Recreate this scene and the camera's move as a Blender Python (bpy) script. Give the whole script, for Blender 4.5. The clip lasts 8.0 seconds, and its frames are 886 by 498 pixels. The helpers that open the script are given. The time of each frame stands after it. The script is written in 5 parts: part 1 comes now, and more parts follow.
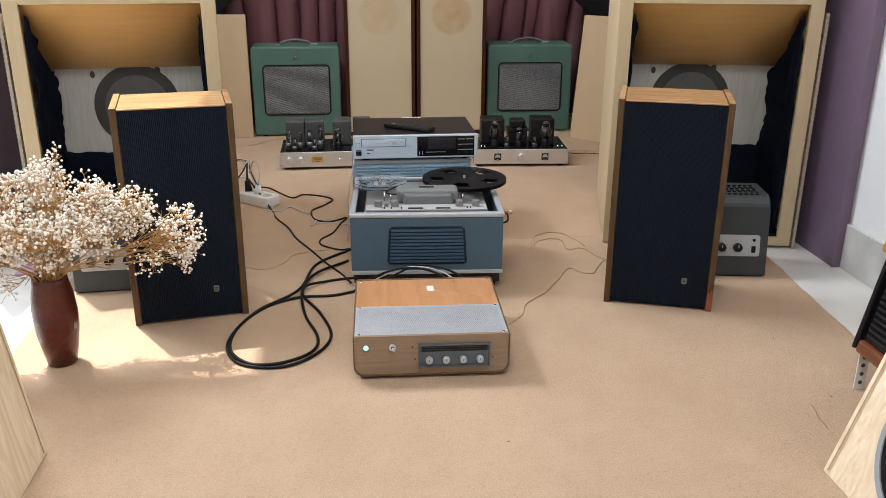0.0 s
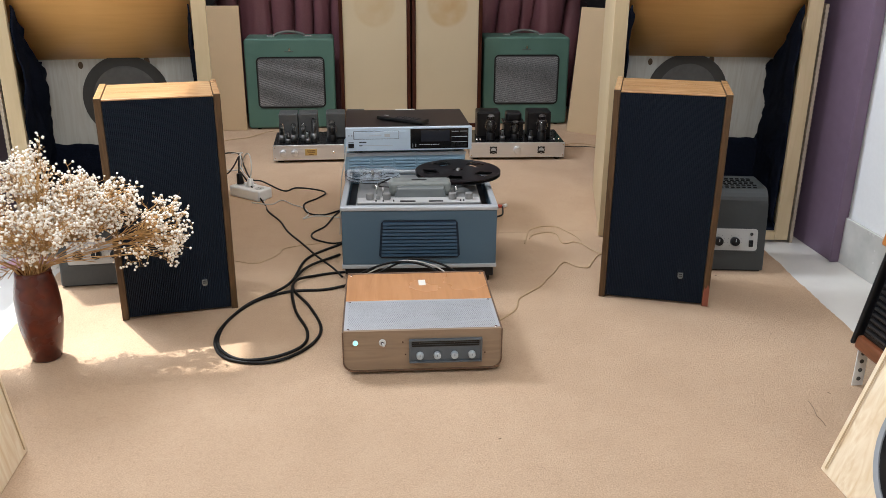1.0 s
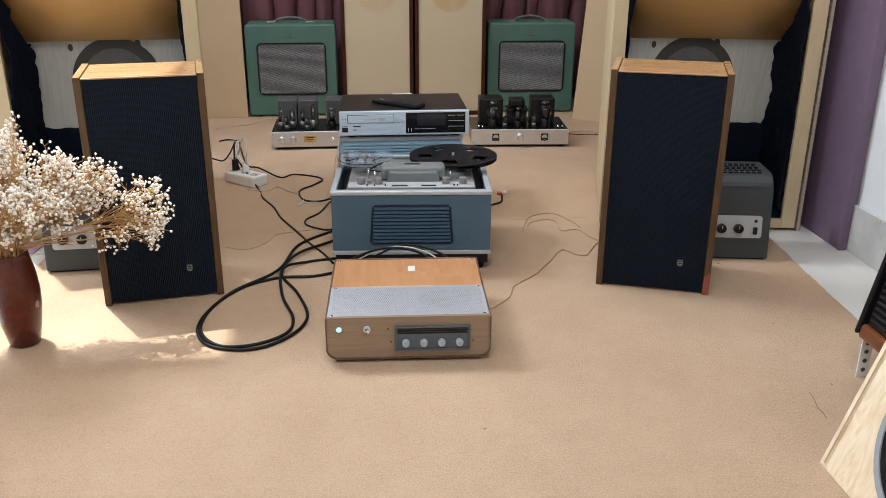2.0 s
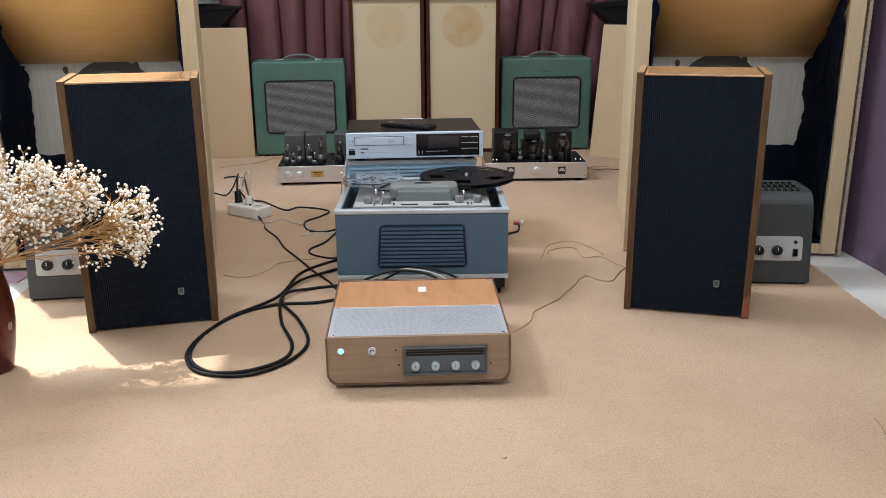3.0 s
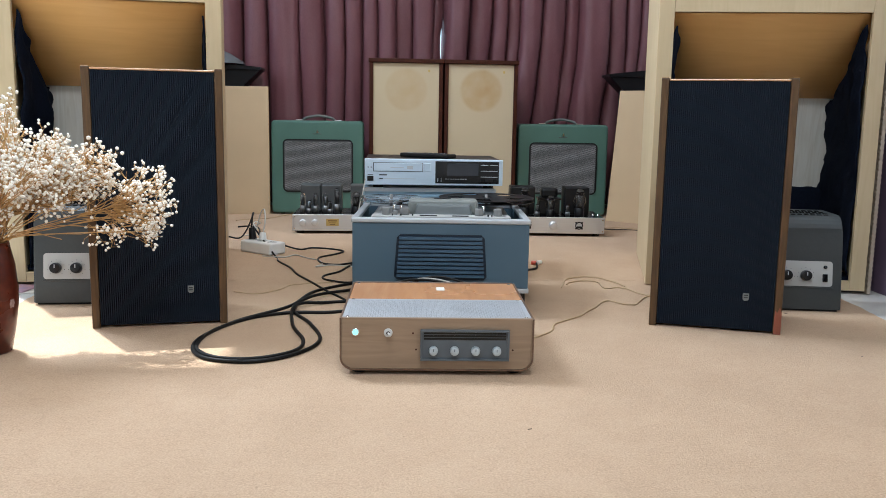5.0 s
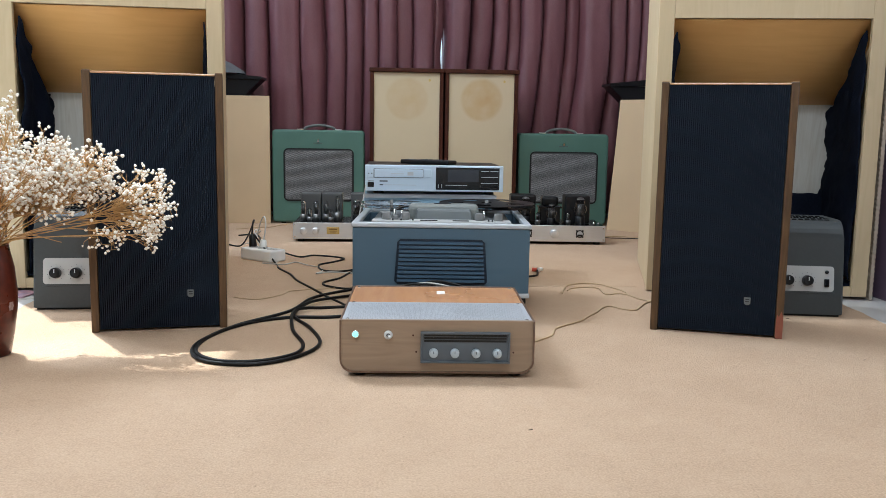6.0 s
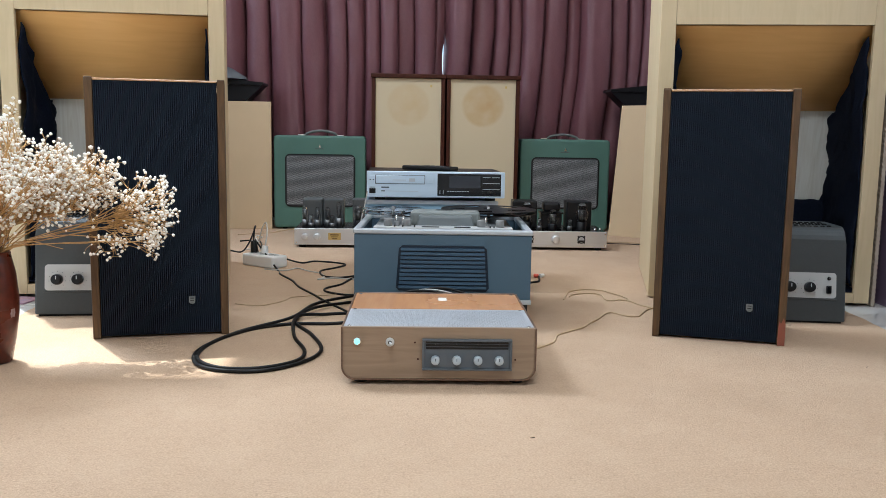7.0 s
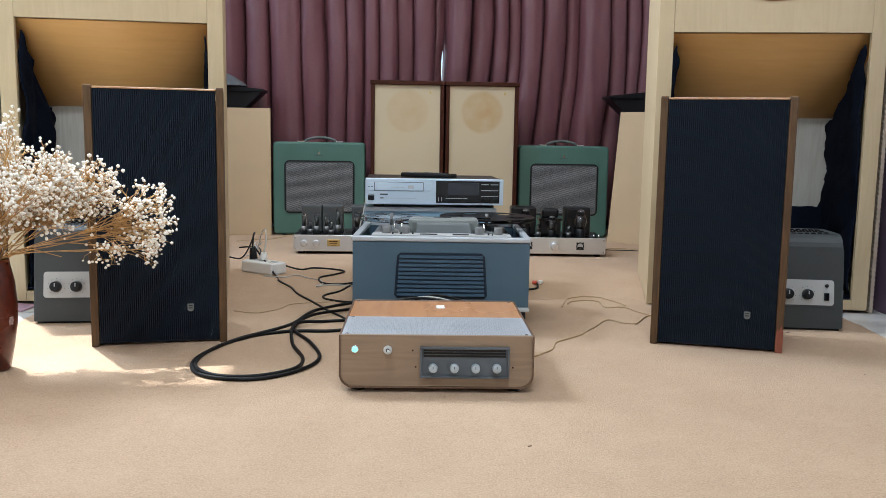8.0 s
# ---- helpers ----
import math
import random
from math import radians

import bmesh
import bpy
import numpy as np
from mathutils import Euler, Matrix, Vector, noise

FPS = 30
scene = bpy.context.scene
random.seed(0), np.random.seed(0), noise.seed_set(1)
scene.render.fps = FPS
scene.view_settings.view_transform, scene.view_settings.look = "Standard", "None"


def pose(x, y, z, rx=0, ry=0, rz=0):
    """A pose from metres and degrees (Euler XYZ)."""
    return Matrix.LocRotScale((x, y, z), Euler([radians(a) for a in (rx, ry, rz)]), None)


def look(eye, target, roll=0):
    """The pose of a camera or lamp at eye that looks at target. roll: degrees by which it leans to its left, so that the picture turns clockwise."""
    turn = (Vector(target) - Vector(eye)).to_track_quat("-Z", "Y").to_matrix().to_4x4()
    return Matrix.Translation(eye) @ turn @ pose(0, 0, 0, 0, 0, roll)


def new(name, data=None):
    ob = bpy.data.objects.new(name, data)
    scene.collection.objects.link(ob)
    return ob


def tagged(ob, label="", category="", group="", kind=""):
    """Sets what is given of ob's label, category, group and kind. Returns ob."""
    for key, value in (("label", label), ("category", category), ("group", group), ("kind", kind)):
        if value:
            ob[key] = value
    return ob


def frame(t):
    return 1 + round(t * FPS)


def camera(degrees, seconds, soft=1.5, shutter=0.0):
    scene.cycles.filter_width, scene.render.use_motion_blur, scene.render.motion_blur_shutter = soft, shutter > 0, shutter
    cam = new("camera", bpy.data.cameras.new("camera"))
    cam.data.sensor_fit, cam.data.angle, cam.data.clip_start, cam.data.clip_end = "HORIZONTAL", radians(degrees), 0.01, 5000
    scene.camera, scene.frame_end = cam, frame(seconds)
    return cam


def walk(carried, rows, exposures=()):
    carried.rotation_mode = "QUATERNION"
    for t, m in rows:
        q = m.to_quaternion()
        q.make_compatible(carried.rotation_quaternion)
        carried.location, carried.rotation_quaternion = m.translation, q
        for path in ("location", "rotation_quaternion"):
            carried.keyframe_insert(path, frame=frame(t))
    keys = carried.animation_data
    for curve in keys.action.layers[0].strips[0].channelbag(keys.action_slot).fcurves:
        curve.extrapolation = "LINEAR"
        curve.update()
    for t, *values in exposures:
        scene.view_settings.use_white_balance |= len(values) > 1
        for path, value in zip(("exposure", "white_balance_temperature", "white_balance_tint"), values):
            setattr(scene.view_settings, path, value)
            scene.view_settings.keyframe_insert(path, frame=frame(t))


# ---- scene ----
cam = camera(54.8, 8.0, soft=0.65)
PATH = [
    (0, (0.225, 0.1, 0.99), (0.429, 1.966, 0.301), 0.3),
    (0.5, (0.221, 0.112, 0.986), (0.433, 1.976, 0.294), 0.4),
    (1, (0.247, 0.133, 0.973), (0.453, 1.995, 0.273), 0.4),
    (1.5, (0.29, 0.148, 0.959), (0.481, 2.007, 0.247), 0.3),
    (1.7, (0.303, 0.153, 0.947), (0.486, 2.012, 0.233), 0.3),
    (2.8, (0.327, 0.305, 0.817), (0.472, 2.18, 0.135), -0.2),
    (3, (0.329, 0.32, 0.764), (0.472, 2.231, 0.192), -0.4),
    (3.2, (0.331, 0.327, 0.718), (0.468, 2.259, 0.219), -0.4),
    (3.5, (0.323, 0.329, 0.641), (0.463, 2.283, 0.238), -0.2),
    (4, (0.312, 0.319, 0.576), (0.445, 2.282, 0.219), 0.9),
    (4.5, (0.306, 0.322, 0.526), (0.432, 2.29, 0.192), 0.9),
    (5.8, (0.304, 0.32, 0.469), (0.431, 2.296, 0.19), 1.0),
    (6, (0.306, 0.322, 0.468), (0.43, 2.299, 0.192), 0.9),
    (6.5, (0.304, 0.325, 0.466), (0.425, 2.303, 0.196), 1.0),
    (7, (0.305, 0.324, 0.472), (0.426, 2.303, 0.207), 0.9),
    (7.5, (0.307, 0.323, 0.476), (0.428, 2.302, 0.218), 0.9),
    (8, (0.309, 0.321, 0.478), (0.43, 2.301, 0.225), 0.9),
]
walk(cam, [(t, look(eye, target, roll)) for t, eye, target, roll in PATH], [(0.0, 0.46, 6080, 10), (1.7, 0.44, 5980, 9), (3.0, 0.52, 5850, 9), (3.4, 0.65, 5620, 6), (4.2, 0.64, 5540, 5), (8.0, 0.60, 5540, 5)])

# ---- light ----
world = bpy.data.worlds.new("sky")
world.use_nodes = True
scene.world = world
sky = world.node_tree.nodes.new("ShaderNodeTexSky")
sky.sky_type, sky.sun_disc = "NISHITA", False
SUN_DIR = Vector((0.227, -0.34, -1.0)).normalized()
sky.sun_elevation = math.asin(-SUN_DIR.z)
sky.sun_rotation = math.atan2(-SUN_DIR.x, -SUN_DIR.y)
world.node_tree.links.new(sky.outputs[0], world.node_tree.nodes["Background"].inputs[0])
world.node_tree.nodes["Background"].inputs[1].default_value = 0.15


def lamp(name, kind, m, energy, color, size=(1, 1), angle=0.5):
    data = bpy.data.lights.new(name, kind)
    data.energy, data.color = energy, color
    if kind == "SUN":
        data.angle = radians(angle)
    else:
        data.shape, data.size, data.size_y = "RECTANGLE", size[0], size[1]
    ob = new(name, data)
    ob.matrix_world = m
    return ob


lamp("sun", "SUN", Matrix.Translation((-3, 5, 6)) @ SUN_DIR.to_track_quat("-Z", "Y").to_matrix().to_4x4(), 5.0, (1.0, 0.94, 0.84), angle=0.9)
# Added daylight lamp at a west window that is out of view.
lamp("unseen_window_lamp", "AREA", look((-1.79, 3.40, 1.62), (0.6, 2.6, 0.2)), 14, (0.90, 0.95, 1.0), (1.2, 1.5))
# Added area lamp under the invented skylight; spread dims it at the curtain.
skylight = lamp("added_roof_lamp", "AREA", look((-1.22, 3.26, 2.60), (0.3, 1.30, 0.0)), 40, (0.93, 0.97, 1.0), (0.8, 0.9))
skylight.data.spread = radians(140)
# Unseen fill lamps, added for even light; the rear one warms the back.
FILL_LIGHTS = [(0.3, 0.5), (0.3, 3.3)]
for (lx, ly), watts, tone in zip(FILL_LIGHTS, (23, 9.5), ((1.0, 0.985, 0.965), (1.0, 0.89, 0.76))):
    lamp("fill_lamp", "AREA", pose(lx, ly, 2.64), watts, tone, (1.15, 0.5))


# ---- materials ----
def mat(name, color, rough=0.6, metal=0.0, vary=0.12, scale=40.0, stain=0.1, stain_scale=3.0, bump=0.0, bump_scale=None, stretch=(1, 1, 1),
        coat=0.0, tint=None, island=0.0, spec=0.5):
    """Principled surface with grain and stains in two sizes; island varies pieces of one mesh."""
    m = bpy.data.materials.new(name)
    m.use_nodes = True
    t = m.node_tree
    b = t.nodes["Principled BSDF"]
    b.inputs["Roughness"].default_value, b.inputs["Metallic"].default_value = rough, metal
    b.inputs["Coat Weight"].default_value, b.inputs["Specular IOR Level"].default_value = coat, spec
    co = t.nodes.new("ShaderNodeTexCoord")
    mp = t.nodes.new("ShaderNodeMapping")
    mp.inputs["Scale"].default_value = stretch
    t.links.new(co.outputs["Object"], mp.inputs[0])

    def tex(s, detail):
        n = t.nodes.new("ShaderNodeTexNoise")
        n.inputs["Scale"].default_value, n.inputs["Detail"].default_value = s, detail
        t.links.new(mp.outputs[0], n.inputs["Vector"])
        return n.outputs[0]

    grain, big = tex(scale, 6), tex(stain_scale, 4)
    low = tint or tuple(c * 0.55 for c in color)
    mix = t.nodes.new("ShaderNodeMix")
    mix.data_type = "RGBA"
    mix.inputs["A"].default_value, mix.inputs["B"].default_value = (*color, 1), (*low, 1)

    def span(src, amount, lo=0.35, hi=0.65):
        r = t.nodes.new("ShaderNodeMapRange")
        r.inputs["From Min"].default_value, r.inputs["From Max"].default_value = lo, hi
        r.inputs["To Max"].default_value = amount
        t.links.new(src, r.inputs[0])
        return r.outputs[0]

    add = t.nodes.new("ShaderNodeMath")
    add.use_clamp = True
    t.links.new(span(grain, vary), add.inputs[0])
    t.links.new(span(big, stain), add.inputs[1])
    fac = add.outputs[0]
    if island:
        g = t.nodes.new("ShaderNodeNewGeometry")
        a2 = t.nodes.new("ShaderNodeMath")
        a2.use_clamp = True
        t.links.new(fac, a2.inputs[0])
        t.links.new(span(g.outputs["Random Per Island"], island, 0, 1), a2.inputs[1])
        fac = a2.outputs[0]
    t.links.new(fac, mix.inputs["Factor"])
    t.links.new(mix.outputs["Result"], b.inputs["Base Color"])
    rr = t.nodes.new("ShaderNodeMapRange")
    rr.inputs["To Min"].default_value, rr.inputs["To Max"].default_value = max(0.02, rough - 0.08), min(1, rough + 0.08)
    t.links.new(big, rr.inputs[0])
    t.links.new(rr.outputs[0], b.inputs["Roughness"])
    if bump:
        bn = t.nodes.new("ShaderNodeBump")
        bn.inputs["Strength"].default_value, bn.inputs["Distance"].default_value = bump, 0.002
        t.links.new(tex(bump_scale or scale, 5), bn.inputs["Height"])
        t.links.new(bn.outputs[0], b.inputs["Normal"])
    return m


def wood(name, light, dark, rough=0.45, axis="X", rings=9.0, coat=0.0, amount=0.8, warp=2.5):
    """Wood with long grain along one axis."""
    m = mat(name, light, rough, vary=0.2, scale=60, coat=coat, tint=dark, bump=0.12)
    t = m.node_tree
    b = t.nodes["Principled BSDF"]
    co = t.nodes.new("ShaderNodeTexCoord")
    mp = t.nodes.new("ShaderNodeMapping")
    mp.inputs["Scale"].default_value = {"X": (0.6, 6, 6), "Y": (6, 0.6, 6), "Z": (6, 6, 0.6)}[axis]
    t.links.new(co.outputs["Object"], mp.inputs[0])
    n = t.nodes.new("ShaderNodeTexNoise")
    n.inputs["Scale"].default_value, n.inputs["Detail"].default_value, n.inputs["Distortion"].default_value = rings, 8, warp
    t.links.new(mp.outputs[0], n.inputs["Vector"])
    ramp = t.nodes.new("ShaderNodeMapRange")
    ramp.inputs["From Min"].default_value, ramp.inputs["From Max"].default_value, ramp.inputs["To Max"].default_value = 0.35, 0.7, amount
    t.links.new(n.outputs[0], ramp.inputs[0])
    mix = t.nodes.new("ShaderNodeMix")
    mix.data_type = "RGBA"
    mix.inputs["A"].default_value, mix.inputs["B"].default_value = (*light, 1), (*dark, 1)
    t.links.new(ramp.outputs[0], mix.inputs["Factor"])
    t.links.new(mix.outputs["Result"], b.inputs["Base Color"])
    return m


def glass(name, color=(1, 1, 1), rough=0.02, ior=1.45):
    m = bpy.data.materials.new(name)
    m.use_nodes = True
    b = m.node_tree.nodes["Principled BSDF"]
    b.inputs["Base Color"].default_value, b.inputs["Roughness"].default_value = (*color, 1), rough
    b.inputs["Transmission Weight"].default_value, b.inputs["IOR"].default_value = 1.0, ior
    return m


def glow(name, color, strength):
    m = bpy.data.materials.new(name)
    m.use_nodes = True
    b = m.node_tree.nodes["Principled BSDF"]
    b.inputs["Base Color"].default_value = (*color, 1)
    b.inputs["Emission Color"].default_value, b.inputs["Emission Strength"].default_value = (*color, 1), strength
    return m




def pile(name):
    """Low carpet pile: fine fibre grain, worn paler areas, sparse brown flecks."""
    m = mat(name, (0.580, 0.415, 0.282), 0.95, vary=0.42, scale=300, stain=0.20, stain_scale=1.7, tint=(0.32, 0.214, 0.136), spec=0.08)
    t = m.node_tree
    b = t.nodes["Principled BSDF"]
    co = t.nodes.new("ShaderNodeTexCoord")
    col = b.inputs["Base Color"].links[0].from_socket
    for scale, lo, hi, amount, tone in ((38, 0.56, 0.72, 0.32, (0.36, 0.25, 0.17)), (150, 0.60, 0.70, 0.45, (0.20, 0.13, 0.085)), (85, 0.50, 0.62, 0.15, (0.30, 0.205, 0.13)), (9, 0.45, 0.65, 0.22, (0.59, 0.435, 0.30))):
        n = t.nodes.new("ShaderNodeTexNoise")
        n.inputs["Scale"].default_value, n.inputs["Detail"].default_value, n.inputs["Roughness"].default_value = scale, 7, 0.7
        t.links.new(co.outputs["Object"], n.inputs["Vector"])
        r = t.nodes.new("ShaderNodeMapRange")
        for key, v in (("From Min", lo), ("From Max", hi), ("To Max", amount)):
            r.inputs[key].default_value = v
        t.links.new(n.outputs[0], r.inputs[0])
        mix = t.nodes.new("ShaderNodeMix")
        mix.data_type = "RGBA"
        mix.inputs["B"].default_value = (*tone, 1)
        t.links.new(r.outputs[0], mix.inputs["Factor"])
        t.links.new(col, mix.inputs["A"])
        col = mix.outputs["Result"]
    t.links.new(col, b.inputs["Base Color"])
    n = t.nodes.new("ShaderNodeTexNoise")
    n.inputs["Scale"].default_value, n.inputs["Detail"].default_value, n.inputs["Roughness"].default_value = 170, 8, 0.8
    t.links.new(co.outputs["Object"], n.inputs["Vector"])
    bump = t.nodes.new("ShaderNodeBump")
    bump.inputs["Strength"].default_value, bump.inputs["Distance"].default_value = 0.8, 0.005
    t.links.new(n.outputs[0], bump.inputs["Height"])
    t.links.new(bump.outputs[0], b.inputs["Normal"])
    return m


CARPET = pile("carpet_pile")
TILE = mat("white_floor_tile", (0.72, 0.7, 0.66), 0.25, vary=0.06, scale=12, stain=0.12, stain_scale=3)
PLASTER = mat("white_wall_paint", (0.80, 0.81, 0.82), 0.7, vary=0.05, scale=90, stain=0.06, bump=0.1)
CEILING = mat("ceiling_paint", (0.8, 0.8, 0.78), 0.8, vary=0.04)
MARBLE = mat("grey_marble_skirting", (0.62, 0.61, 0.58), 0.25, vary=0.35, scale=14, stain=0.35, stain_scale=5, tint=(0.36, 0.36, 0.34))
PURPLE = mat("purple_painted_board", (0.165, 0.112, 0.168), 0.55, vary=0.15, scale=30, stain=0.2, bump=0.1)
CURTAIN = mat("plum_satin", (0.185, 0.076, 0.088), 0.42, vary=0.25, scale=300, stain=0.2, bump=0.2, bump_scale=900, stretch=(1, 1, 0.3), spec=0.4)
PLY = wood("pale_birch_plywood", (0.60, 0.475, 0.29), (0.52, 0.40, 0.225), 0.5, "Z", 5, amount=0.6)
PLY_IN = wood("horn_flare_plywood", (0.84, 0.48, 0.165), (0.76, 0.40, 0.12), 0.38, "X", 4, amount=0.6)
BAFFLE = wood("raw_whitish_plywood", (0.55, 0.54, 0.49), (0.42, 0.385, 0.32), 0.75, "Z", 3, amount=0.7, warp=6)
MDF = mat("cream_board", (0.61, 0.455, 0.275), 0.6, vary=0.06, scale=200, stain=0.12, stain_scale=5)
NAVY = mat("navy_felt_lining", (0.0045, 0.0065, 0.013), 0.95, vary=0.5, scale=160, stain=0.4, stain_scale=9, bump=0.8, bump_scale=220, tint=(0.009, 0.012, 0.024), spec=0.08)
GRILLE = mat("ribbed_dark_navy_grille_cloth", (0.0085, 0.0135, 0.024), 0.7, vary=0.4, scale=500, tint=(0.014, 0.021, 0.034), spec=0.15)
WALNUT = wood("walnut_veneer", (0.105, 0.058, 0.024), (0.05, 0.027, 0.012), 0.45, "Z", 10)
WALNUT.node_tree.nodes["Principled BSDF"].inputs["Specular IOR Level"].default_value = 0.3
# Honey tone for upward faces only; light from above is in the colour.
WALNUT_LIT_TOP = wood("walnut_veneer_lit_top", (0.52, 0.31, 0.15), (0.30, 0.145, 0.055), 0.25, "X", 8, coat=0.2)
AMP_WOOD = wood("amplifier_walnut", (0.29, 0.205, 0.135), (0.19, 0.128, 0.08), 0.36, "X", 5, amount=0.7)
CASE_EDGE = wood("dark_case_edge", (0.15, 0.085, 0.05), (0.085, 0.045, 0.026), 0.4, "Y", 9)
AMP_TOP = wood("amplifier_top_veneer", (0.50, 0.25, 0.11), (0.40, 0.19, 0.08), 0.25, "Y", 5, coat=0.3)
PINE = wood("raw_pine", (0.80, 0.68, 0.50), (0.66, 0.49, 0.29), 0.6, "Z", 3.5, warp=3.5, amount=0.9)
MAHOGANY = wood("dark_mahogany", (0.062, 0.017, 0.008), (0.032, 0.009, 0.0045), 0.5, "Z", 9)
MAHOGANY.node_tree.nodes["Principled BSDF"].inputs["Specular IOR Level"].default_value = 0.16
REDWOOD = wood("red_brown_varnish", (0.17, 0.055, 0.02), (0.09, 0.028, 0.011), 0.3, "Y", 9, coat=0.3)
PINE_JOINT = mat("shaded_pine_joint", (0.46, 0.33, 0.18), 0.7, vary=0.3)
PORTWOOD = wood("brown_port_ring", (0.36, 0.19, 0.08), (0.26, 0.125, 0.05), 0.45, "Y", 6)
ORANGEWOOD = wood("orange_varnish", (0.5, 0.2, 0.045), (0.36, 0.13, 0.03), 0.3, "Y", 6, coat=0.3)
BLUE = mat("blue_grey_leatherette", (0.066, 0.118, 0.165), 0.55, vary=0.2, scale=500, stain=0.12, bump=0.3, bump_scale=700)
LOUVRE = mat("pale_blue_grey_plastic", (0.33, 0.49, 0.62), 0.45, vary=0.08, stain=0.1)
SLAT = mat("navy_plastic", (0.036, 0.075, 0.122), 0.4, vary=0.2, spec=0.4)
# Darker copy of the slat navy, with the gaps' shade in its colour.
SLAT_GAP = mat("shaded_navy_plastic", (0.008, 0.016, 0.030), 0.45, vary=0.2, spec=0.3)
ALU = mat("brushed_aluminium", (0.72, 0.73, 0.74), 0.36, 0.85, vary=0.1, scale=300, stretch=(0.05, 1, 1))
TUBE_PLATE = mat("grey_tube_plate", (0.055, 0.055, 0.053), 0.45, 0.4, vary=0.2)
TUBE_SHIELD = mat("dull_tube_shield", (0.17, 0.17, 0.165), 0.45, 0.7, vary=0.2)
ALU_TRIM = mat("grey_plastic_trim", (0.46, 0.49, 0.52), 0.4, 0.3, vary=0.08)
SILVER = mat("silver_blue_fascia", (0.60, 0.71, 0.82), 0.38, 0.2, vary=0.05, scale=300, stretch=(0.05, 1, 1))
BLACK = mat("black_plastic", (0.007, 0.007, 0.008), 0.4, vary=0.2, spec=0.3)
DARK_HOLE = mat("dark_hole_inside", (0.006, 0.006, 0.006), 0.95, vary=0.1, spec=0.04)
HOLE_GREY = mat("shaded_hole_bottom", (0.10, 0.105, 0.11), 0.9, vary=0.1, spec=0.05)
BLACK_LID = mat("dark_brown_black_metal_lid", (0.014, 0.011, 0.010), 0.42, vary=0.25, scale=300, stain=0.3, tint=(0.028, 0.022, 0.019), spec=0.35)
BLACK_SHEEN = mat("black_gloss", (0.006, 0.006, 0.007), 0.15, vary=0.1, spec=0.35)
HAMMER = mat("dark_grey_hammered_metal", (0.075, 0.078, 0.078), 0.4, vary=0.2, scale=260, stain=0.25, bump=0.35, bump_scale=350)
GREYBOX = mat("mid_grey_enamel", (0.041, 0.046, 0.047), 0.42, vary=0.15, scale=120, bump=0.15)
DECK_GREY = mat("deck_grey_enamel", (0.20, 0.205, 0.205), 0.4, 0.1, vary=0.06)
PANEL_PALE = mat("pale_deck_strip", (0.44, 0.44, 0.435), 0.4, vary=0.06)
PANEL_GREY = mat("pale_grey_panel", (0.46, 0.46, 0.45), 0.4, 0.1, vary=0.06)
GREEN = mat("green_leatherette", (0.088, 0.182, 0.142), 0.5, vary=0.2, scale=420, stain=0.25, stain_scale=5, bump=0.35, bump_scale=500)


def stained_cloth(name, amount):
    """Cream cloth with a soft round browning where the cone sits behind it."""
    m = mat(name, (0.60, 0.50, 0.33), 0.85, vary=0.08, scale=600, stain=0.1, bump=0.2, bump_scale=700)
    t = m.node_tree
    b = t.nodes["Principled BSDF"]
    old = b.inputs["Base Color"].links[0].from_socket
    co = t.nodes.new("ShaderNodeTexCoord")
    nz = t.nodes.new("ShaderNodeTexNoise")
    nz.inputs["Scale"].default_value, nz.inputs["Detail"].default_value = 14, 5
    t.links.new(co.outputs["Object"], nz.inputs["Vector"])
    dist = t.nodes.new("ShaderNodeVectorMath")
    dist.operation = "DISTANCE"
    dist.inputs[1].default_value = (0, 0.008, 0.615)
    t.links.new(co.outputs["Object"], dist.inputs[0])
    fall = t.nodes.new("ShaderNodeMapRange")
    fall.interpolation_type = "SMOOTHSTEP"
    for key, v in (("From Min", 0.112), ("From Max", 0.088), ("To Min", 0.0), ("To Max", amount)):
        fall.inputs[key].default_value = v
    t.links.new(dist.outputs["Value"], fall.inputs[0])
    mul = t.nodes.new("ShaderNodeMath")
    mul.operation = "MULTIPLY"
    t.links.new(fall.outputs[0], mul.inputs[0])
    t.links.new(nz.outputs[0], mul.inputs[1])
    mix = t.nodes.new("ShaderNodeMix")
    mix.data_type = "RGBA"
    mix.inputs["B"].default_value = (0.47, 0.29, 0.11, 1)
    t.links.new(mul.outputs[0], mix.inputs["Factor"])
    t.links.new(old, mix.inputs["A"])
    t.links.new(mix.outputs["Result"], b.inputs["Base Color"])
    return m


CREAM, CREAM_STAIN = stained_cloth("cream_speaker_cloth", 0.55), stained_cloth("browned_speaker_cloth", 1.0)
PLATE = mat("grey_perforated_steel", (0.58, 0.60, 0.63), 0.38, 0.5, vary=0.2, scale=900, stain=0.22, stain_scale=7, tint=(0.24, 0.25, 0.26))
PREAMP_GREY = mat("slate_grey_panel", (0.085, 0.1, 0.115), 0.45, vary=0.1)
KNOB = mat("ivory_plastic", (0.56, 0.57, 0.56), 0.35, vary=0.08)
AMP_KNOB = mat("blue_grey_plastic_knob", (0.40, 0.45, 0.48), 0.35, vary=0.08)
BADGE = mat("worn_badge_metal", (0.20, 0.22, 0.22), 0.4, 0.4, vary=0.3)
KNOB_GREY = mat("pale_grey_plastic", (0.21, 0.21, 0.205), 0.4, vary=0.08)
WHITE = mat("white_plastic", (0.8, 0.8, 0.78), 0.35, vary=0.04)
CHROME = mat("chrome", (0.8, 0.8, 0.8), 0.15, 1.0, vary=0.03)
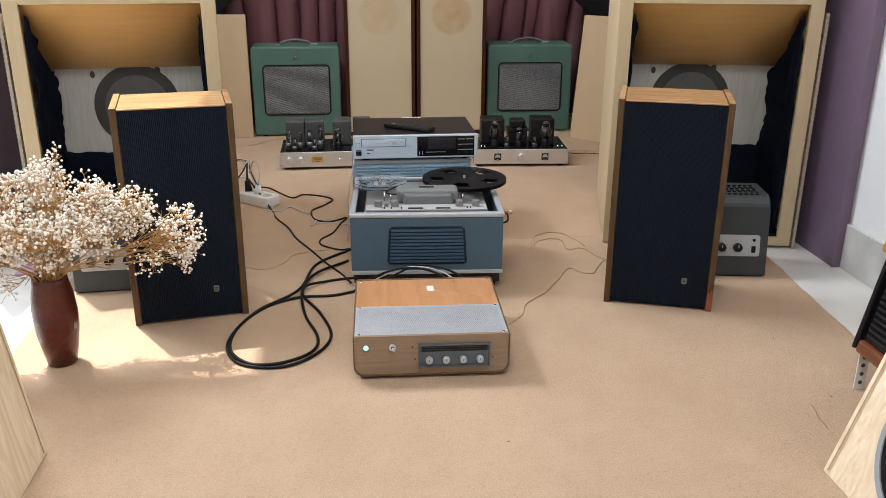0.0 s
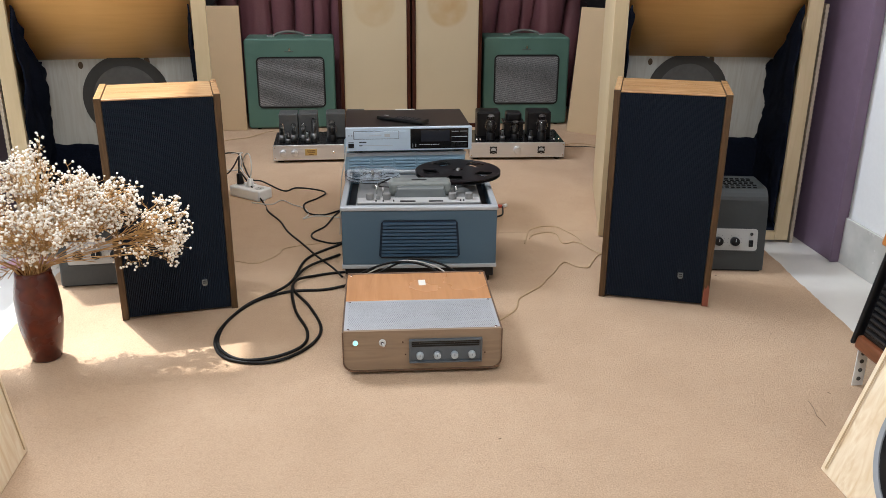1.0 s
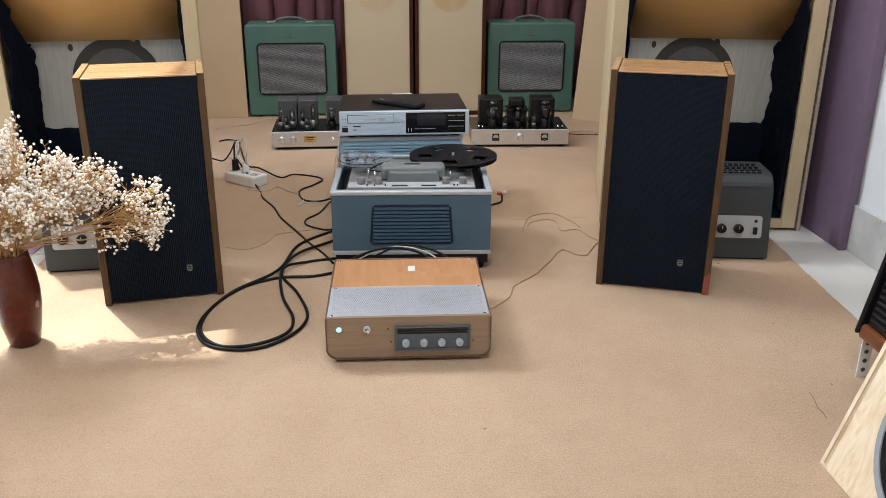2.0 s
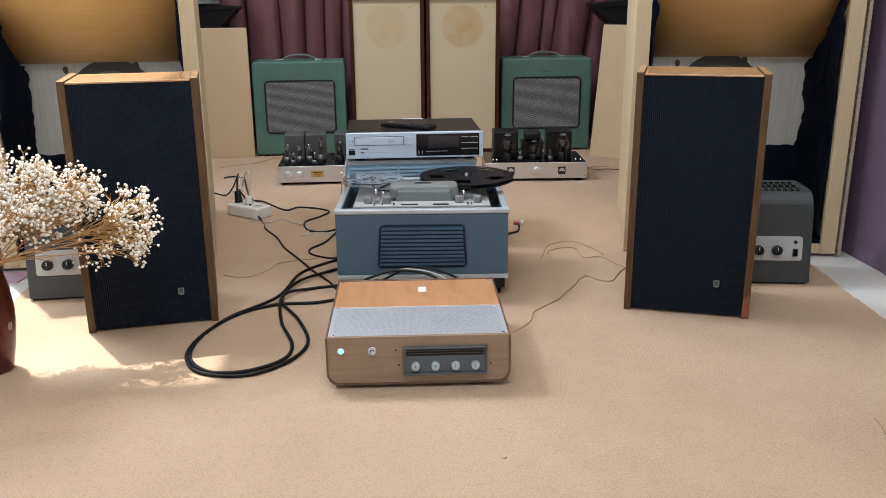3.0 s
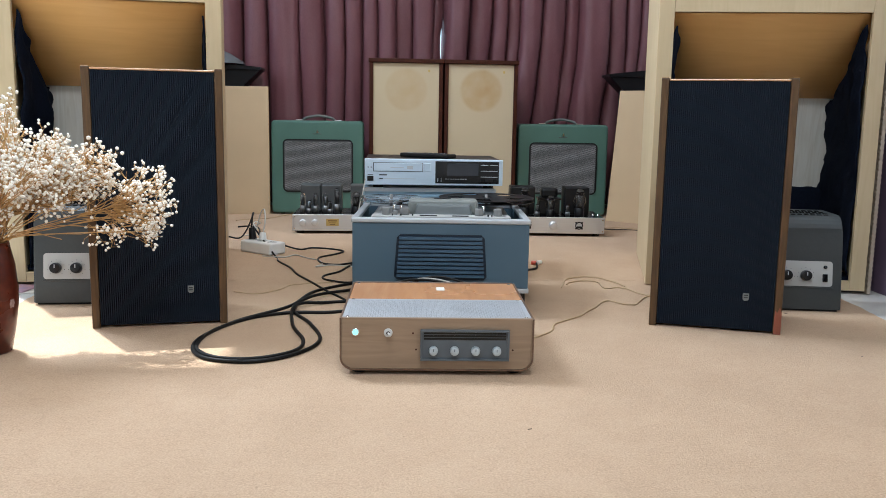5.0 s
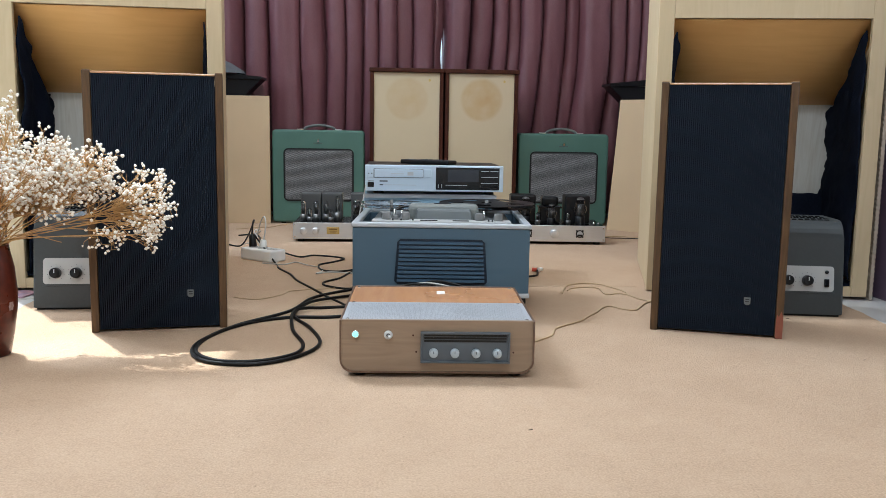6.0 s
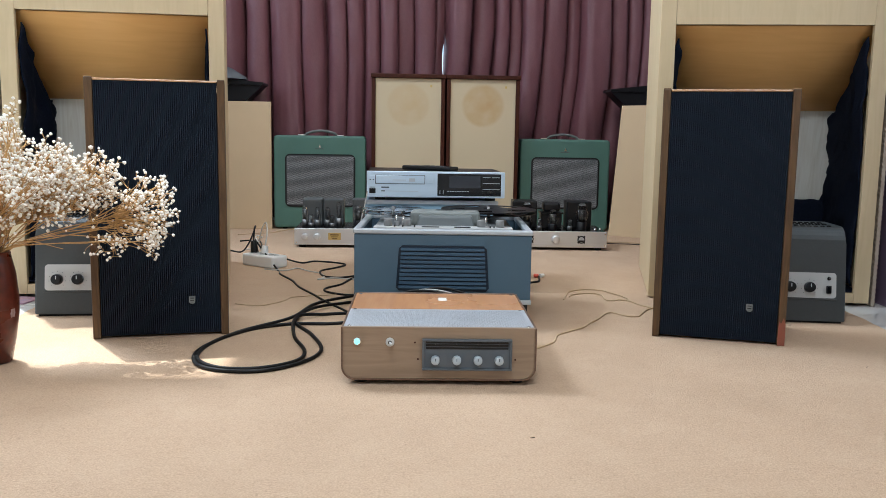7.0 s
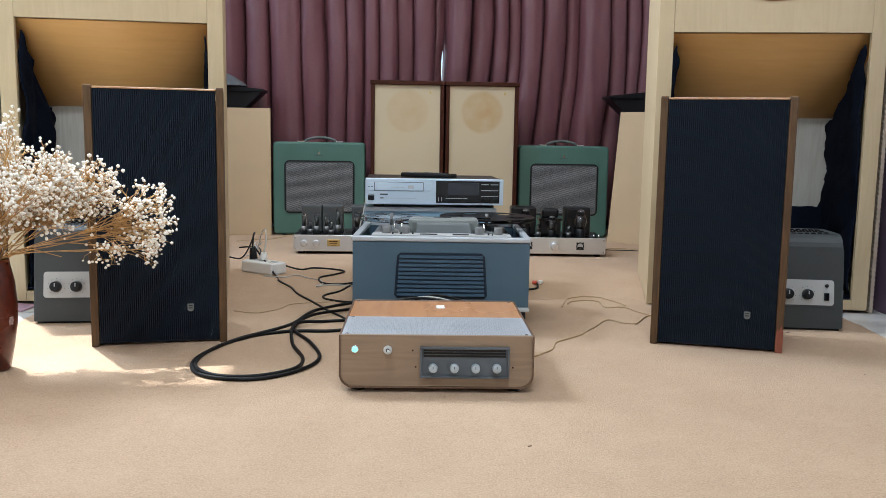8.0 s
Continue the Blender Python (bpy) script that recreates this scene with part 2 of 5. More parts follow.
BRASS = mat("brass_plate", (0.6, 0.44, 0.16), 0.4, 0.7, vary=0.15)
RUBBER = mat("black_rubber", (0.005, 0.005, 0.005), 0.5, vary=0.2, spec=0.25)
TAN_WIRE = mat("tan_wire_insulation", (0.50, 0.35, 0.19), 0.5, vary=0.2)
WHITE_WIRE = mat("whitish_wire_insulation", (0.55, 0.53, 0.49), 0.45, vary=0.1)
LACQUER = mat("red_brown_lacquer", (0.115, 0.020, 0.008), 0.28, vary=0.5, scale=55, stain=0.5, stain_scale=14, coat=0.15, tint=(0.05, 0.009, 0.005), spec=0.35)
PEARL = mat("mother_of_pearl", (0.42, 0.33, 0.32), 0.35, vary=0.6, scale=120, tint=(0.16, 0.05, 0.03))
BLOSSOM = mat("dried_white_blossom", (0.92, 0.89, 0.83), 0.85, vary=0.10, scale=400, island=0.3, tint=(0.78, 0.66, 0.50))
STEM = mat("dry_straw_stem", (0.60, 0.36, 0.13), 0.8, vary=0.3, island=0.5, tint=(0.25, 0.14, 0.055))
CARDBOARD = mat("corrugated_cardboard", (0.42, 0.35, 0.27), 0.85, vary=0.2, scale=80)
CONE = mat("dark_paper_cone", (0.12, 0.115, 0.107), 0.8, vary=0.3, scale=60)
GASKET = mat("grey_felt_gasket", (0.062, 0.058, 0.052), 0.85, vary=0.2)
DULL_GREY = mat("dull_grey_cone", (0.30, 0.32, 0.34), 0.6, vary=0.15)
BAG_GREY = mat("grey_bag_cloth", (0.13, 0.14, 0.15), 0.7, vary=0.3, scale=30, bump=0.4, bump_scale=40)
GLASS = glass("clear_glass", (1, 1, 1), 0.02, 1.28)
CLEAR = glass("clear_styrene", (0.97, 0.98, 1.0), 0.05, 1.3)
PILOT = glow("pilot_lamp_glow", (0.22, 0.92, 0.84), 1.5)
# Glow of the added ceiling panels that go with the fill lamps.
FILL_GLOW = glow("fill_panel_glow", (1.0, 0.97, 0.92), 3.0)
PRINT = mat("dark_print", (0.03, 0.035, 0.05), 0.6, vary=0.02)
PRINT_PALE = mat("pale_print", (0.5, 0.52, 0.55), 0.6, vary=0.02)
PAPER = mat("white_paper", (0.75, 0.72, 0.66), 0.7, vary=0.1, stain=0.25)


# ---- building helpers ----
def thing(name, m, label, category, group=""):
    ob = new(name)
    ob.matrix_world = m
    ob.empty_display_size = 0.05
    return tagged(ob, label, category, group)


def part(name, bm, material, parent=None, label="", smooth=False, m=None):
    me = bpy.data.meshes.new(name)
    if smooth:
        for f in bm.faces:
            f.smooth = True
    bm.to_mesh(me)
    bm.free()
    me.materials.append(material)
    ob = new(name, me)
    if parent:
        ob.parent = parent
    if m:
        ob.matrix_basis = m
    if label:
        ob["label"] = label
    return ob


def box(lo, hi, bev=0.0, bm=None, seg=2):
    bm = bm or bmesh.new()
    c, s = [(a + b) / 2 for a, b in zip(lo, hi)], [abs(b - a) for a, b in zip(lo, hi)]
    vs = bmesh.ops.create_cube(bm, size=1, matrix=Matrix.LocRotScale(c, None, s))["verts"]
    if bev:
        es = list({e for v in vs for e in v.link_edges})
        bmesh.ops.bevel(bm, geom=es, offset=min(bev, 0.49 * min(s)), segments=seg, profile=0.5, affect="EDGES")
    return bm


def cyl(p0, p1, r0, r1=None, seg=24, bm=None, bev=0.0):
    bm = bm or bmesh.new()
    p0, p1 = Vector(p0), Vector(p1)
    d = p1 - p0
    m = Matrix.Translation((p0 + p1) / 2) @ d.to_track_quat("Z", "Y").to_matrix().to_4x4()
    r = bmesh.ops.create_cone(bm, cap_ends=True, segments=seg, radius1=r0, radius2=r0 if r1 is None else r1, depth=d.length, matrix=m)
    if bev:
        es = [e for e in {e for v in r["verts"] for e in v.link_edges} if any(len(f.verts) > 4 for f in e.link_faces)]
        bmesh.ops.bevel(bm, geom=es, offset=bev, segments=2, profile=0.5, affect="EDGES")
    return bm


def lathe(profile, seg=32, bm=None, m=None):
    """A turned shape from (radius, height) pairs; m places it."""
    bm = bm or bmesh.new()
    m = m or Matrix()
    rows = []
    for r, z in profile:
        if r < 1e-6:
            rows.append([bm.verts.new(m @ Vector((0, 0, z)))])
        else:
            rows.append([bm.verts.new(m @ Vector((r * math.cos(a), r * math.sin(a), z))) for a in (2 * math.pi * i / seg for i in range(seg))])
    for a, b in zip(rows, rows[1:]):
        for i in range(seg):
            j = (i + 1) % seg
            if len(a) == 1 and len(b) > 1:
                bm.faces.new((a[0], b[j], b[i]))
            elif len(b) == 1 and len(a) > 1:
                bm.faces.new((a[i], a[j], b[0]))
            elif len(a) > 1:
                bm.faces.new((a[i], a[j], b[j], b[i]))
    bmesh.ops.recalc_face_normals(bm, faces=bm.faces[:])
    return bm


def prism(outline, y0, y1, bm=None):
    """An (x, z) outline pulled from y0 to y1."""
    bm = bm or bmesh.new()
    a = [bm.verts.new((x, y0, z)) for x, z in outline]
    b = [bm.verts.new((x, y1, z)) for x, z in outline]
    n = len(a)
    fs = [bm.faces.new(a), bm.faces.new(b[::-1])]
    fs += [bm.faces.new((a[i], b[i], b[(i + 1) % n], a[(i + 1) % n])) for i in range(n)]
    bmesh.ops.recalc_face_normals(bm, faces=fs)
    return bm


def spline(pts, step=6):
    """Points along a smooth line through pts."""
    p = [Vector(q) for q in pts]
    p = [2 * p[0] - p[1], *p, 2 * p[-1] - p[-2]]
    out = []
    for a, b, c, d in zip(p, p[1:], p[2:], p[3:]):
        for k in range(step):
            t = k / step
            out.append(0.5 * (2 * b + (c - a) * t + (2 * a - 5 * b + 4 * c - d) * t * t + (3 * b - a - 3 * c + d) * t ** 3))
    return out + [p[-2]]


def sweep(pts, r, seg=8, bm=None):
    bm = bm or bmesh.new()
    rows, side = [], None
    for i, p in enumerate(pts):
        d = (pts[min(i + 1, len(pts) - 1)] - pts[max(i - 1, 0)]).normalized()
        side = d.orthogonal() if side is None else (side - d * side.dot(d))
        side.normalize()
        up = d.cross(side)
        rows.append([bm.verts.new(p + r * (side * math.cos(a) + up * math.sin(a))) for a in (2 * math.pi * k / seg for k in range(seg))])
    for a, b in zip(rows, rows[1:]):
        for k in range(seg):
            bm.faces.new((a[k], a[(k + 1) % seg], b[(k + 1) % seg], b[k]))
    bm.faces.new(rows[0][::-1])
    bm.faces.new(rows[-1])
    return bm


def rounded(w, h, r, cx=0.0, cz=0.0, n=5, corners=(1, 1, 1, 1)):
    """Outline of a rounded rectangle; corners: bottom right, top right, top left, bottom left."""
    out = []
    for k, (sx, sz) in enumerate(((1, -1), (1, 1), (-1, 1), (-1, -1))):
        rr = r * corners[k]
        x, z = cx + sx * (w / 2 - rr), cz + sz * (h / 2 - rr)
        if rr == 0:
            out.append((x, z))
            continue
        start = (-90, 0, 90, 180)[k]
        for i in range(n + 1):
            a = radians(start + 90 * i / n)
            out.append((x + rr * math.cos(a), z + rr * math.sin(a)))
    return out


def structure(name, bm, material, label="", smooth=False):
    return tagged(part(name, bm, material, None, label, smooth), label, kind="structure")


# ---- room ----
X0, X1, Y0, Y1, H = -1.75, 1.782, -1.6, 5.0, 2.7
structure("floor", box((X0 - 0.1, Y0 - 0.1, -0.12), (X1 + 0.1, Y1 + 0.1, -0.006)), TILE, "white polished floor tiles beside the carpet")
# Invented ceiling opening, out of view, sized to shape the sun patch.
SKY0, SKY1 = (-1.72, 2.88), (-0.64, 3.76)
bm = bmesh.new()
for lo, hi in (((X0 - 0.1, Y0 - 0.1), (X1 + 0.1, SKY0[1])), ((X0 - 0.1, SKY1[1]), (X1 + 0.1, Y1 + 0.1)), ((X0 - 0.1, SKY0[1]), (SKY0[0], SKY1[1])), ((SKY1[0], SKY0[1]), (X1 + 0.1, SKY1[1]))):
    box((*lo, H), (*hi, H + 0.1), bm=bm)
structure("ceiling", bm, CEILING, "white ceiling with an unseen opening added to shape the sun patch")
structure("wall_east", box((X1, Y0, -0.006), (X1 + 0.1, Y1, H)), PLASTER, "plain white painted wall")
structure("wall_south", box((X0 - 0.1, Y0 - 0.1, -0.006), (X1 + 0.1, Y0, H)), PLASTER)


def wall_with_opening(name, lo, hi, axis, a0, a1, z0, z1):
    """A wall slab with one opening from a0 to a1 along its length."""
    bm = bmesh.new()
    for s0, s1, b0, b1 in ((lo[axis], a0, lo[2], hi[2]), (a1, hi[axis], lo[2], hi[2]), (a0, a1, lo[2], z0), (a0, a1, z1, hi[2])):
        p, q = list(lo), list(hi)
        p[axis], q[axis], p[2], q[2] = s0, s1, b0, b1
        box(p, q, bm=bm)
    structure(name, bm, PLASTER)


# West opening is unseen, added to let daylight in from the left.
wall_with_opening("wall_west", (X0 - 0.1, Y0, -0.006), (X0, Y1, H), 1, 2.86, 4.05, 0.8, 2.45)
wall_with_opening("wall_north", (X0 - 0.1, Y1, -0.006), (X1 + 0.1, Y1 + 0.1, H), 0, -0.1, 1.2, 0.7, 2.0)
structure("baseboard", box((X1 - 0.012, Y0, -0.006), (X1 - 0.0005, Y1, 0.142), 0.002), MARBLE, "grey marble skirting tile along the white wall")
# Glowing panels out of view, added to house the fill lamps.
for lx, ly in FILL_LIGHTS:
    cl = thing("fill_panel", pose(lx, ly, H), "unseen flat white ceiling panel added for fill light", "ceiling light", "ceiling lights")
    part("diffuser", box((-0.58, -0.26, -0.03), (0.58, 0.26, -0.012), 0.004), FILL_GLOW, cl)
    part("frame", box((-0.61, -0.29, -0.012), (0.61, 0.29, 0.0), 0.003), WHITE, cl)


def carpet_edge(x_of, y):
    return x_of(y) + 0.006 * noise.noise((y * 9, 3.1, 0)) + 0.003 * noise.noise((y * 60, 7.7, 0))


bm = bmesh.new()
ys = np.linspace(Y0 + 0.3, Y1 - 0.02, 500)
prev = None
for y in ys:
    xl = carpet_edge(lambda v: -0.641, y)
    xr = carpet_edge(lambda v: 1.534 + 0.080 * (v - 2.047), y)
    row = [bm.verts.new((x, y, z)) for x, z in ((xl, -0.0058), (xl + 0.001, 0.0), (xl + 0.4, 0.0), (xr - 0.4, 0.0), (xr - 0.001, 0.0), (xr, -0.0058))]
    if prev:
        for a, b, c, d in zip(prev, prev[1:], row[1:], row):
            bm.faces.new((a, b, c, d))
    prev = row
structure("carpet", bm, CARPET, "tan brown low-pile carpet with a roughly cut edge")


# plum curtains, two lengths that meet beside a bright slit
def curtain(x0, x1, seed, label, widths, slit=0.0, back=0.0, lean=0.0):
    """Broad rounded folds parted by narrow deep creases; widths: narrowest and widest fold, first and last."""
    rnd = random.Random(seed)
    creases, sizes, x = [x0 - 0.5], [], x0 - 0.5
    while x < x1 + 0.5:
        t = min(1.0, max(0.0, (x - x0) / (x1 - x0)))
        mean = widths[0] + (widths[1] - widths[0]) * t
        w = mean * rnd.choice((0.62, 0.8, 1.0, 1.15, 1.4))
        x += w
        creases.append(x)
        sizes.append((w, rnd.uniform(0.75, 1.25), rnd.uniform(0.75, 1.3), rnd.uniform(-1, 1)))
    bm = bmesh.new()
    cols = int((x1 - x0) / 0.004)
    zs = np.linspace(0.03, 2.55, 100)
    grid = []
    for z in zs:
        row = []
        low = max(0.0, 1.15 - z)
        for i in range(cols + 1):
            x = x0 + (x1 - x0) * i / cols
            s = x + lean * low * low * (0.6 + 0.9 * noise.noise((x * 3, seed, 0.5))) + 0.022 * noise.noise((x * 2.2, seed, z * 0.9)) + 0.012 * noise.noise((x * 7, seed + 3, z * 1.8))
            k = min(len(sizes) - 1, max(0, int(np.searchsorted(creases, s)) - 1))
            w, deep, skew, wob = sizes[k]
            u = min(1.0, max(0.0, (s - creases[k]) / w)) ** skew
            front = math.sin(math.pi * u) ** 0.5
            depth = min(0.13, 0.8 * w) * deep * (1 + 0.25 * noise.noise((k * 1.7, z * 1.1, seed)))
            pinch = 0.010 * wob * math.sin(z * 2.1 + k) + 0.012 * noise.noise((x * 14, z * 2.2, seed))
            near = max(0.0, 1 - (x1 - x) / 0.06)
            gap = slit * near * max(0.0, 1 - ((z - 0.86) / 0.13) ** 2)
            wide = 0.12 * w * math.sin(2 * math.pi * u) * (1 - near)
            row.append(bm.verts.new((x - gap - wide, 4.92 + back - depth * front * (1 - 0.5 * near) + pinch + 0.004 * noise.noise((x * 26 + z * 9, z * 11, seed)) + 0.005 * noise.noise((x * 45, z * 1.6, seed + 7)), z)))
        grid.append(row)
    for a, b in zip(grid, grid[1:]):
        for i in range(cols):
            bm.faces.new((a[i], a[i + 1], b[i + 1], b[i]))
    ob = tagged(part("curtain", bm, CURTAIN, None, "", True), label, "curtain", "curtains")
    mod = ob.modifiers.new("cloth", "SOLIDIFY")
    mod.thickness = 0.002
    return ob


curtain(-1.2, 0.578, 4, "plum satin curtain hanging in deep folds before the window", (0.165, 0.075), slit=0.0135)
curtain(0.571, 1.74, 9, "plum satin curtain with a crumpled fold at its lower hem", (0.10, 0.125), back=0.02, lean=0.16)
bm = bmesh.new()
for lo, hi in (((-0.1, 0.7), (1.2, 0.74)), ((-0.1, 1.96), (1.2, 2.0)), ((-0.1, 0.741), (-0.06, 1.959)), ((1.16, 0.741), (1.2, 1.959)), ((0.30, 0.741), (0.34, 1.959)), ((0.76, 0.741), (0.80, 1.959))):
    box((lo[0], 5.02, lo[1]), (hi[0], 5.07, hi[1]), 0.003, bm=bm)
structure("window_1", bm, WHITE, "white window frame behind the drawn curtains")

# purple panels along the side walls
for name, x, y0, y1 in (("acoustic_panel", 1.743, 2.507, 4.3), ("acoustic_panel", -0.99, 2.75, 4.3)):
    top = 2.1 if x > 0 else 1.15
    p = thing(name, pose(x, y0, -0.006), "tall plain purple painted board standing on edge", "panel", "purple panels")
    part("board", box((0.004, 0.0125, 0), (0.032, y1 - y0, top), 0.002), PURPLE, p)
    part("edge_batten", box((0, 0, 0), (0.036, 0.012, top), 0.003), PURPLE, p)


# ---- large things ----
def ring(r0, r1, y0, y1, seg=40):
    """A ring round the local y axis, between two radii, from y0 (front) to y1."""
    return lathe([(r0, -y1), (r0, -y0), (r1, -y0), (r1, -y1), (r0, -y1)], seg, m=pose(0, 0, 0, 90))


def prism_plan(pts, z0, z1):
    """A slab with an outline in plan, between two heights."""
    bm = bmesh.new()
    lo, hi = [[bm.verts.new((x, y, z)) for x, y in pts] for z in (z0, z1)]
    bm.faces.new(lo[::-1]), bm.faces.new(hi)
    for i in range(len(pts)):
        k = (i + 1) % len(pts)
        bm.faces.new((lo[i], lo[k], hi[k], hi[i]))
    return bm


def horn_cabinet(m, w, label, side):
    c = thing("horn_cabinet", m, label, "speaker cabinet", "horn cabinets")
    h, d, j, top, deep = 1.225, 0.62, 0.043, 0.795, 0.31
    a = w / 2

    def inner(sx, y, gap=0.0185):
        """Inner face of a side at a depth; one side runs inwards towards the back."""
        lean = math.tan(radians(4.5)) if sx == (1 if side == 1 else -1) else 0
        return sx * (a - gap - lean * max(0.0, y - 0.018) - (0.0015 if lean else 0))

    def panel(y0, y1, z0, z1):
        return prism_plan([(inner(-1, y0), y0), (inner(1, y0), y0), (inner(1, y1), y1), (inner(-1, y1), y1)], z0, z1)

    for sx in (-1, 1):
        turn = 4.5 if sx == (1 if side == 1 else -1) else 0
        hinge = pose(sx * a, 0.018, 0, 0, 0, sx * turn) @ pose(-sx * a, -0.018, 0)
        part("side_panel", box((sx * (a - (0.003 if turn else 0)), 0.018, 0.004), (sx * (a - 0.018), d, h - (0.002 if turn else 0)), 0.0015), PLY, c, m=hinge)
        part("jamb", box((sx * a, 0, 0.004), (sx * (a - j), 0.03 if turn else 0.0175, h), 0.0015), PLY, c)
    part("bottom_rail", box((-a + j + 0.0005, 0, 0.004), (a - j - 0.0005, 0.017, 0.032), 0.0015), PLY, c)
    # upper front with a round port
    bm = bmesh.new()
    cz, r = top + 0.246, 0.150
    ring_v = [bm.verts.new((0.0 + r * math.cos(t), 0, cz + r * math.sin(t))) for t in (2 * math.pi * k / 48 for k in range(48))]
    x0, x1, z0, z1 = -a + j + 0.0005, a - j - 0.0005, top, h - 0.02
    outer = []
    for k in range(48):
        t = 2 * math.pi * k / 48
        dx, dz = math.cos(t), math.sin(t)
        s = min(((x1 if dx > 0 else x0) / dx) if abs(dx) > 1e-6 else 9, ((z1 - cz if dz > 0 else z0 - cz) / dz) if abs(dz) > 1e-6 else 9)
        outer.append(bm.verts.new((dx * s, 0, cz + dz * s)))
    for cx, cy in ((x0, z0), (x0, z1), (x1, z0), (x1, z1)):
        v = min(outer, key=lambda q: (q.co.x - cx) ** 2 + (q.co.z - cy) ** 2)
        v.co.x, v.co.z = cx, cy
    for k in range(48):
        n = (k + 1) % 48
        bm.faces.new((ring_v[k], ring_v[n], outer[n], outer[k]))
    geo = bmesh.ops.extrude_face_region(bm, geom=bm.faces[:])
    bmesh.ops.translate(bm, vec=(0, 0.017, 0), verts=[v for v in geo["geom"] if isinstance(v, bmesh.types.BMVert)])
    bmesh.ops.recalc_face_normals(bm, faces=bm.faces[:])
    part("upper_front", bm, PLY, c)
    part("port_ring", ring(r - 0.012, r + 0.01, -0.006, 0.03), PORTWOOD, c, "brown round port ring", True, m=pose(0, 0, cz))
    part("port_back", cyl((0, 0.2, cz), (0, 0.205, cz), r), BLACK, c)
    part("top_panel", panel(0.032, d, h - 0.019, h - 0.003), PLY, c)
    part("back_panel", panel(d - 0.018, d - 0.001, 0.025, h - 0.02), PLY, c)
    # curved flare from the mouth's top down to the driver board
    bm = bmesh.new()
    prev = None
    for k in range(25):
        t = k / 24
        y = 0.018 + (deep - 0.018) * t
        z = top - 0.002 - 0.228 * (0.55 * t + 0.45 * math.sin(t * math.pi / 2)) 
        row = [bm.verts.new((x, y, z + dz)) for x, dz in ((inner(-1, y), 0), (inner(1, y), 0), (inner(1, y), 0.015), (inner(-1, y), 0.015))]
        if prev:
            for i in range(4):
                bm.faces.new((prev[i], prev[(i + 1) % 4], row[(i + 1) % 4], row[i]))
        prev = row
    bmesh.ops.recalc_face_normals(bm, faces=bm.faces[:])
    part("curved_flare", bm, PLY_IN, c, "curved honey-coloured plywood flare", True)
    part("driver_board", panel(deep, deep + 0.018, 0.025, 0.578), BAFFLE, c, "raw whitish plywood driver board")
    for kx, kz, kr in ((-0.135, 0.545, 0.008), (0.075, 0.553, 0.010), (-0.1, 0.37, 0.007)):
        part("knot", lathe([(0.0, 0.0008), (kr * 0.7, 0.0007), (kr, 0.0001)], 14, m=pose(kx, deep - 0.0002, kz, 90) @ Matrix.Diagonal((1, 1.5, 1, 1))), WALNUT, c, "dark knot in the plywood")
    dz = 0.435
    dr = part("driver", ring(0.106, 0.141, deep - 0.005, deep - 0.0005), GASKET, c, "dark grey woofer with felt surround", False, m=pose(0, 0, dz))
    part("cone", lathe([(0.0, 0.005), (0.028, 0.0045), (0.034, 0.0015), (0.093, 0.004), (0.100, 0.0045), (0.1065, 0.003)], 40, m=pose(0, deep - 0.001, 0, 90)), CONE, dr, "", True)
    # felt lining: two sides and the foot, torn edges
    rnd = random.Random(side + 5)

    def felt(f, nu, nv, lab=""):
        bm = bmesh.new()
        g = [[bm.verts.new(f(u / nu, v / nv)) for v in range(nv + 1)] for u in range(nu + 1)]
        for p, q in zip(g, g[1:]):
            for i in range(nv):
                bm.faces.new((p[i], p[i + 1], q[i + 1], q[i]))
        ob = part("felt_lining", bm, NAVY, c, lab, True)
        ob.modifiers.new("thick", "SOLIDIFY").thickness = 0.004
        return ob

    def flare_z(y):
        t = (y - 0.018) / (deep - 0.018)
        return top - 0.228 * (0.55 * t + 0.45 * math.sin(t * math.pi / 2))

    for sx in (-1, 1):
        def wall(u, v, sx=sx):
            y = 0.02 + (deep - 0.026) * u
            zt = flare_z(y) - 0.03 + 0.012 * noise.noise((u * 5, sx * 3.3, side))
            zb = 0.05 + 0.015 * noise.noise((u * 9, 4.4, sx + side))
            z = zb + (zt - zb) * v
            bulge = 0.028 + 0.018 * noise.noise((u * 3, v * 5, sx * 2 + side)) + 0.007 * noise.noise((u * 9, v * 17, sx * 2 + side)) + 0.014 * max(0, v - 0.7)
            return Vector((inner(sx, y, 0.020 + max(0.003, bulge)), y, z))
        felt(wall, 22, 60, "navy felt lining on the side of the horn")

        def board_side(u, v, sx=sx):
            z = 0.27 + 0.29 * v
            edge = 0.020 + 0.016 * noise.noise((z * 16, sx * 5.1, side)) + 0.008 * noise.noise((z * 60, sx, side)) + 0.012 * max(0, 1 - v * 4)
            return Vector((inner(sx, deep, 0.022 + u * edge), deep - 0.006, z))
        felt(board_side, 4, 40)

    def foot(u, v):
        xl, xr = inner(-1, deep, 0.022), inner(1, deep, 0.022)
        x = xl + (xr - xl) * u
        if v < 0.5:
            y, z = 0.02 + (deep - 0.03) * v * 2, 0.034
        else:
            y, z = deep - 0.008, 0.034 + (0.283 + 0.006 * noise.noise((u * 14, side, 0)) - 0.034) * (v - 0.5) * 2
        return Vector((x, y, z + 0.006 * noise.noise((u * 8, v * 8, side + 2))))
    felt(foot, 40, 24, "navy felt over the horn's foot")
    part("floor_panel", panel(0.032, deep - 0.001, 0.006, 0.024), PLY, c)
    return c


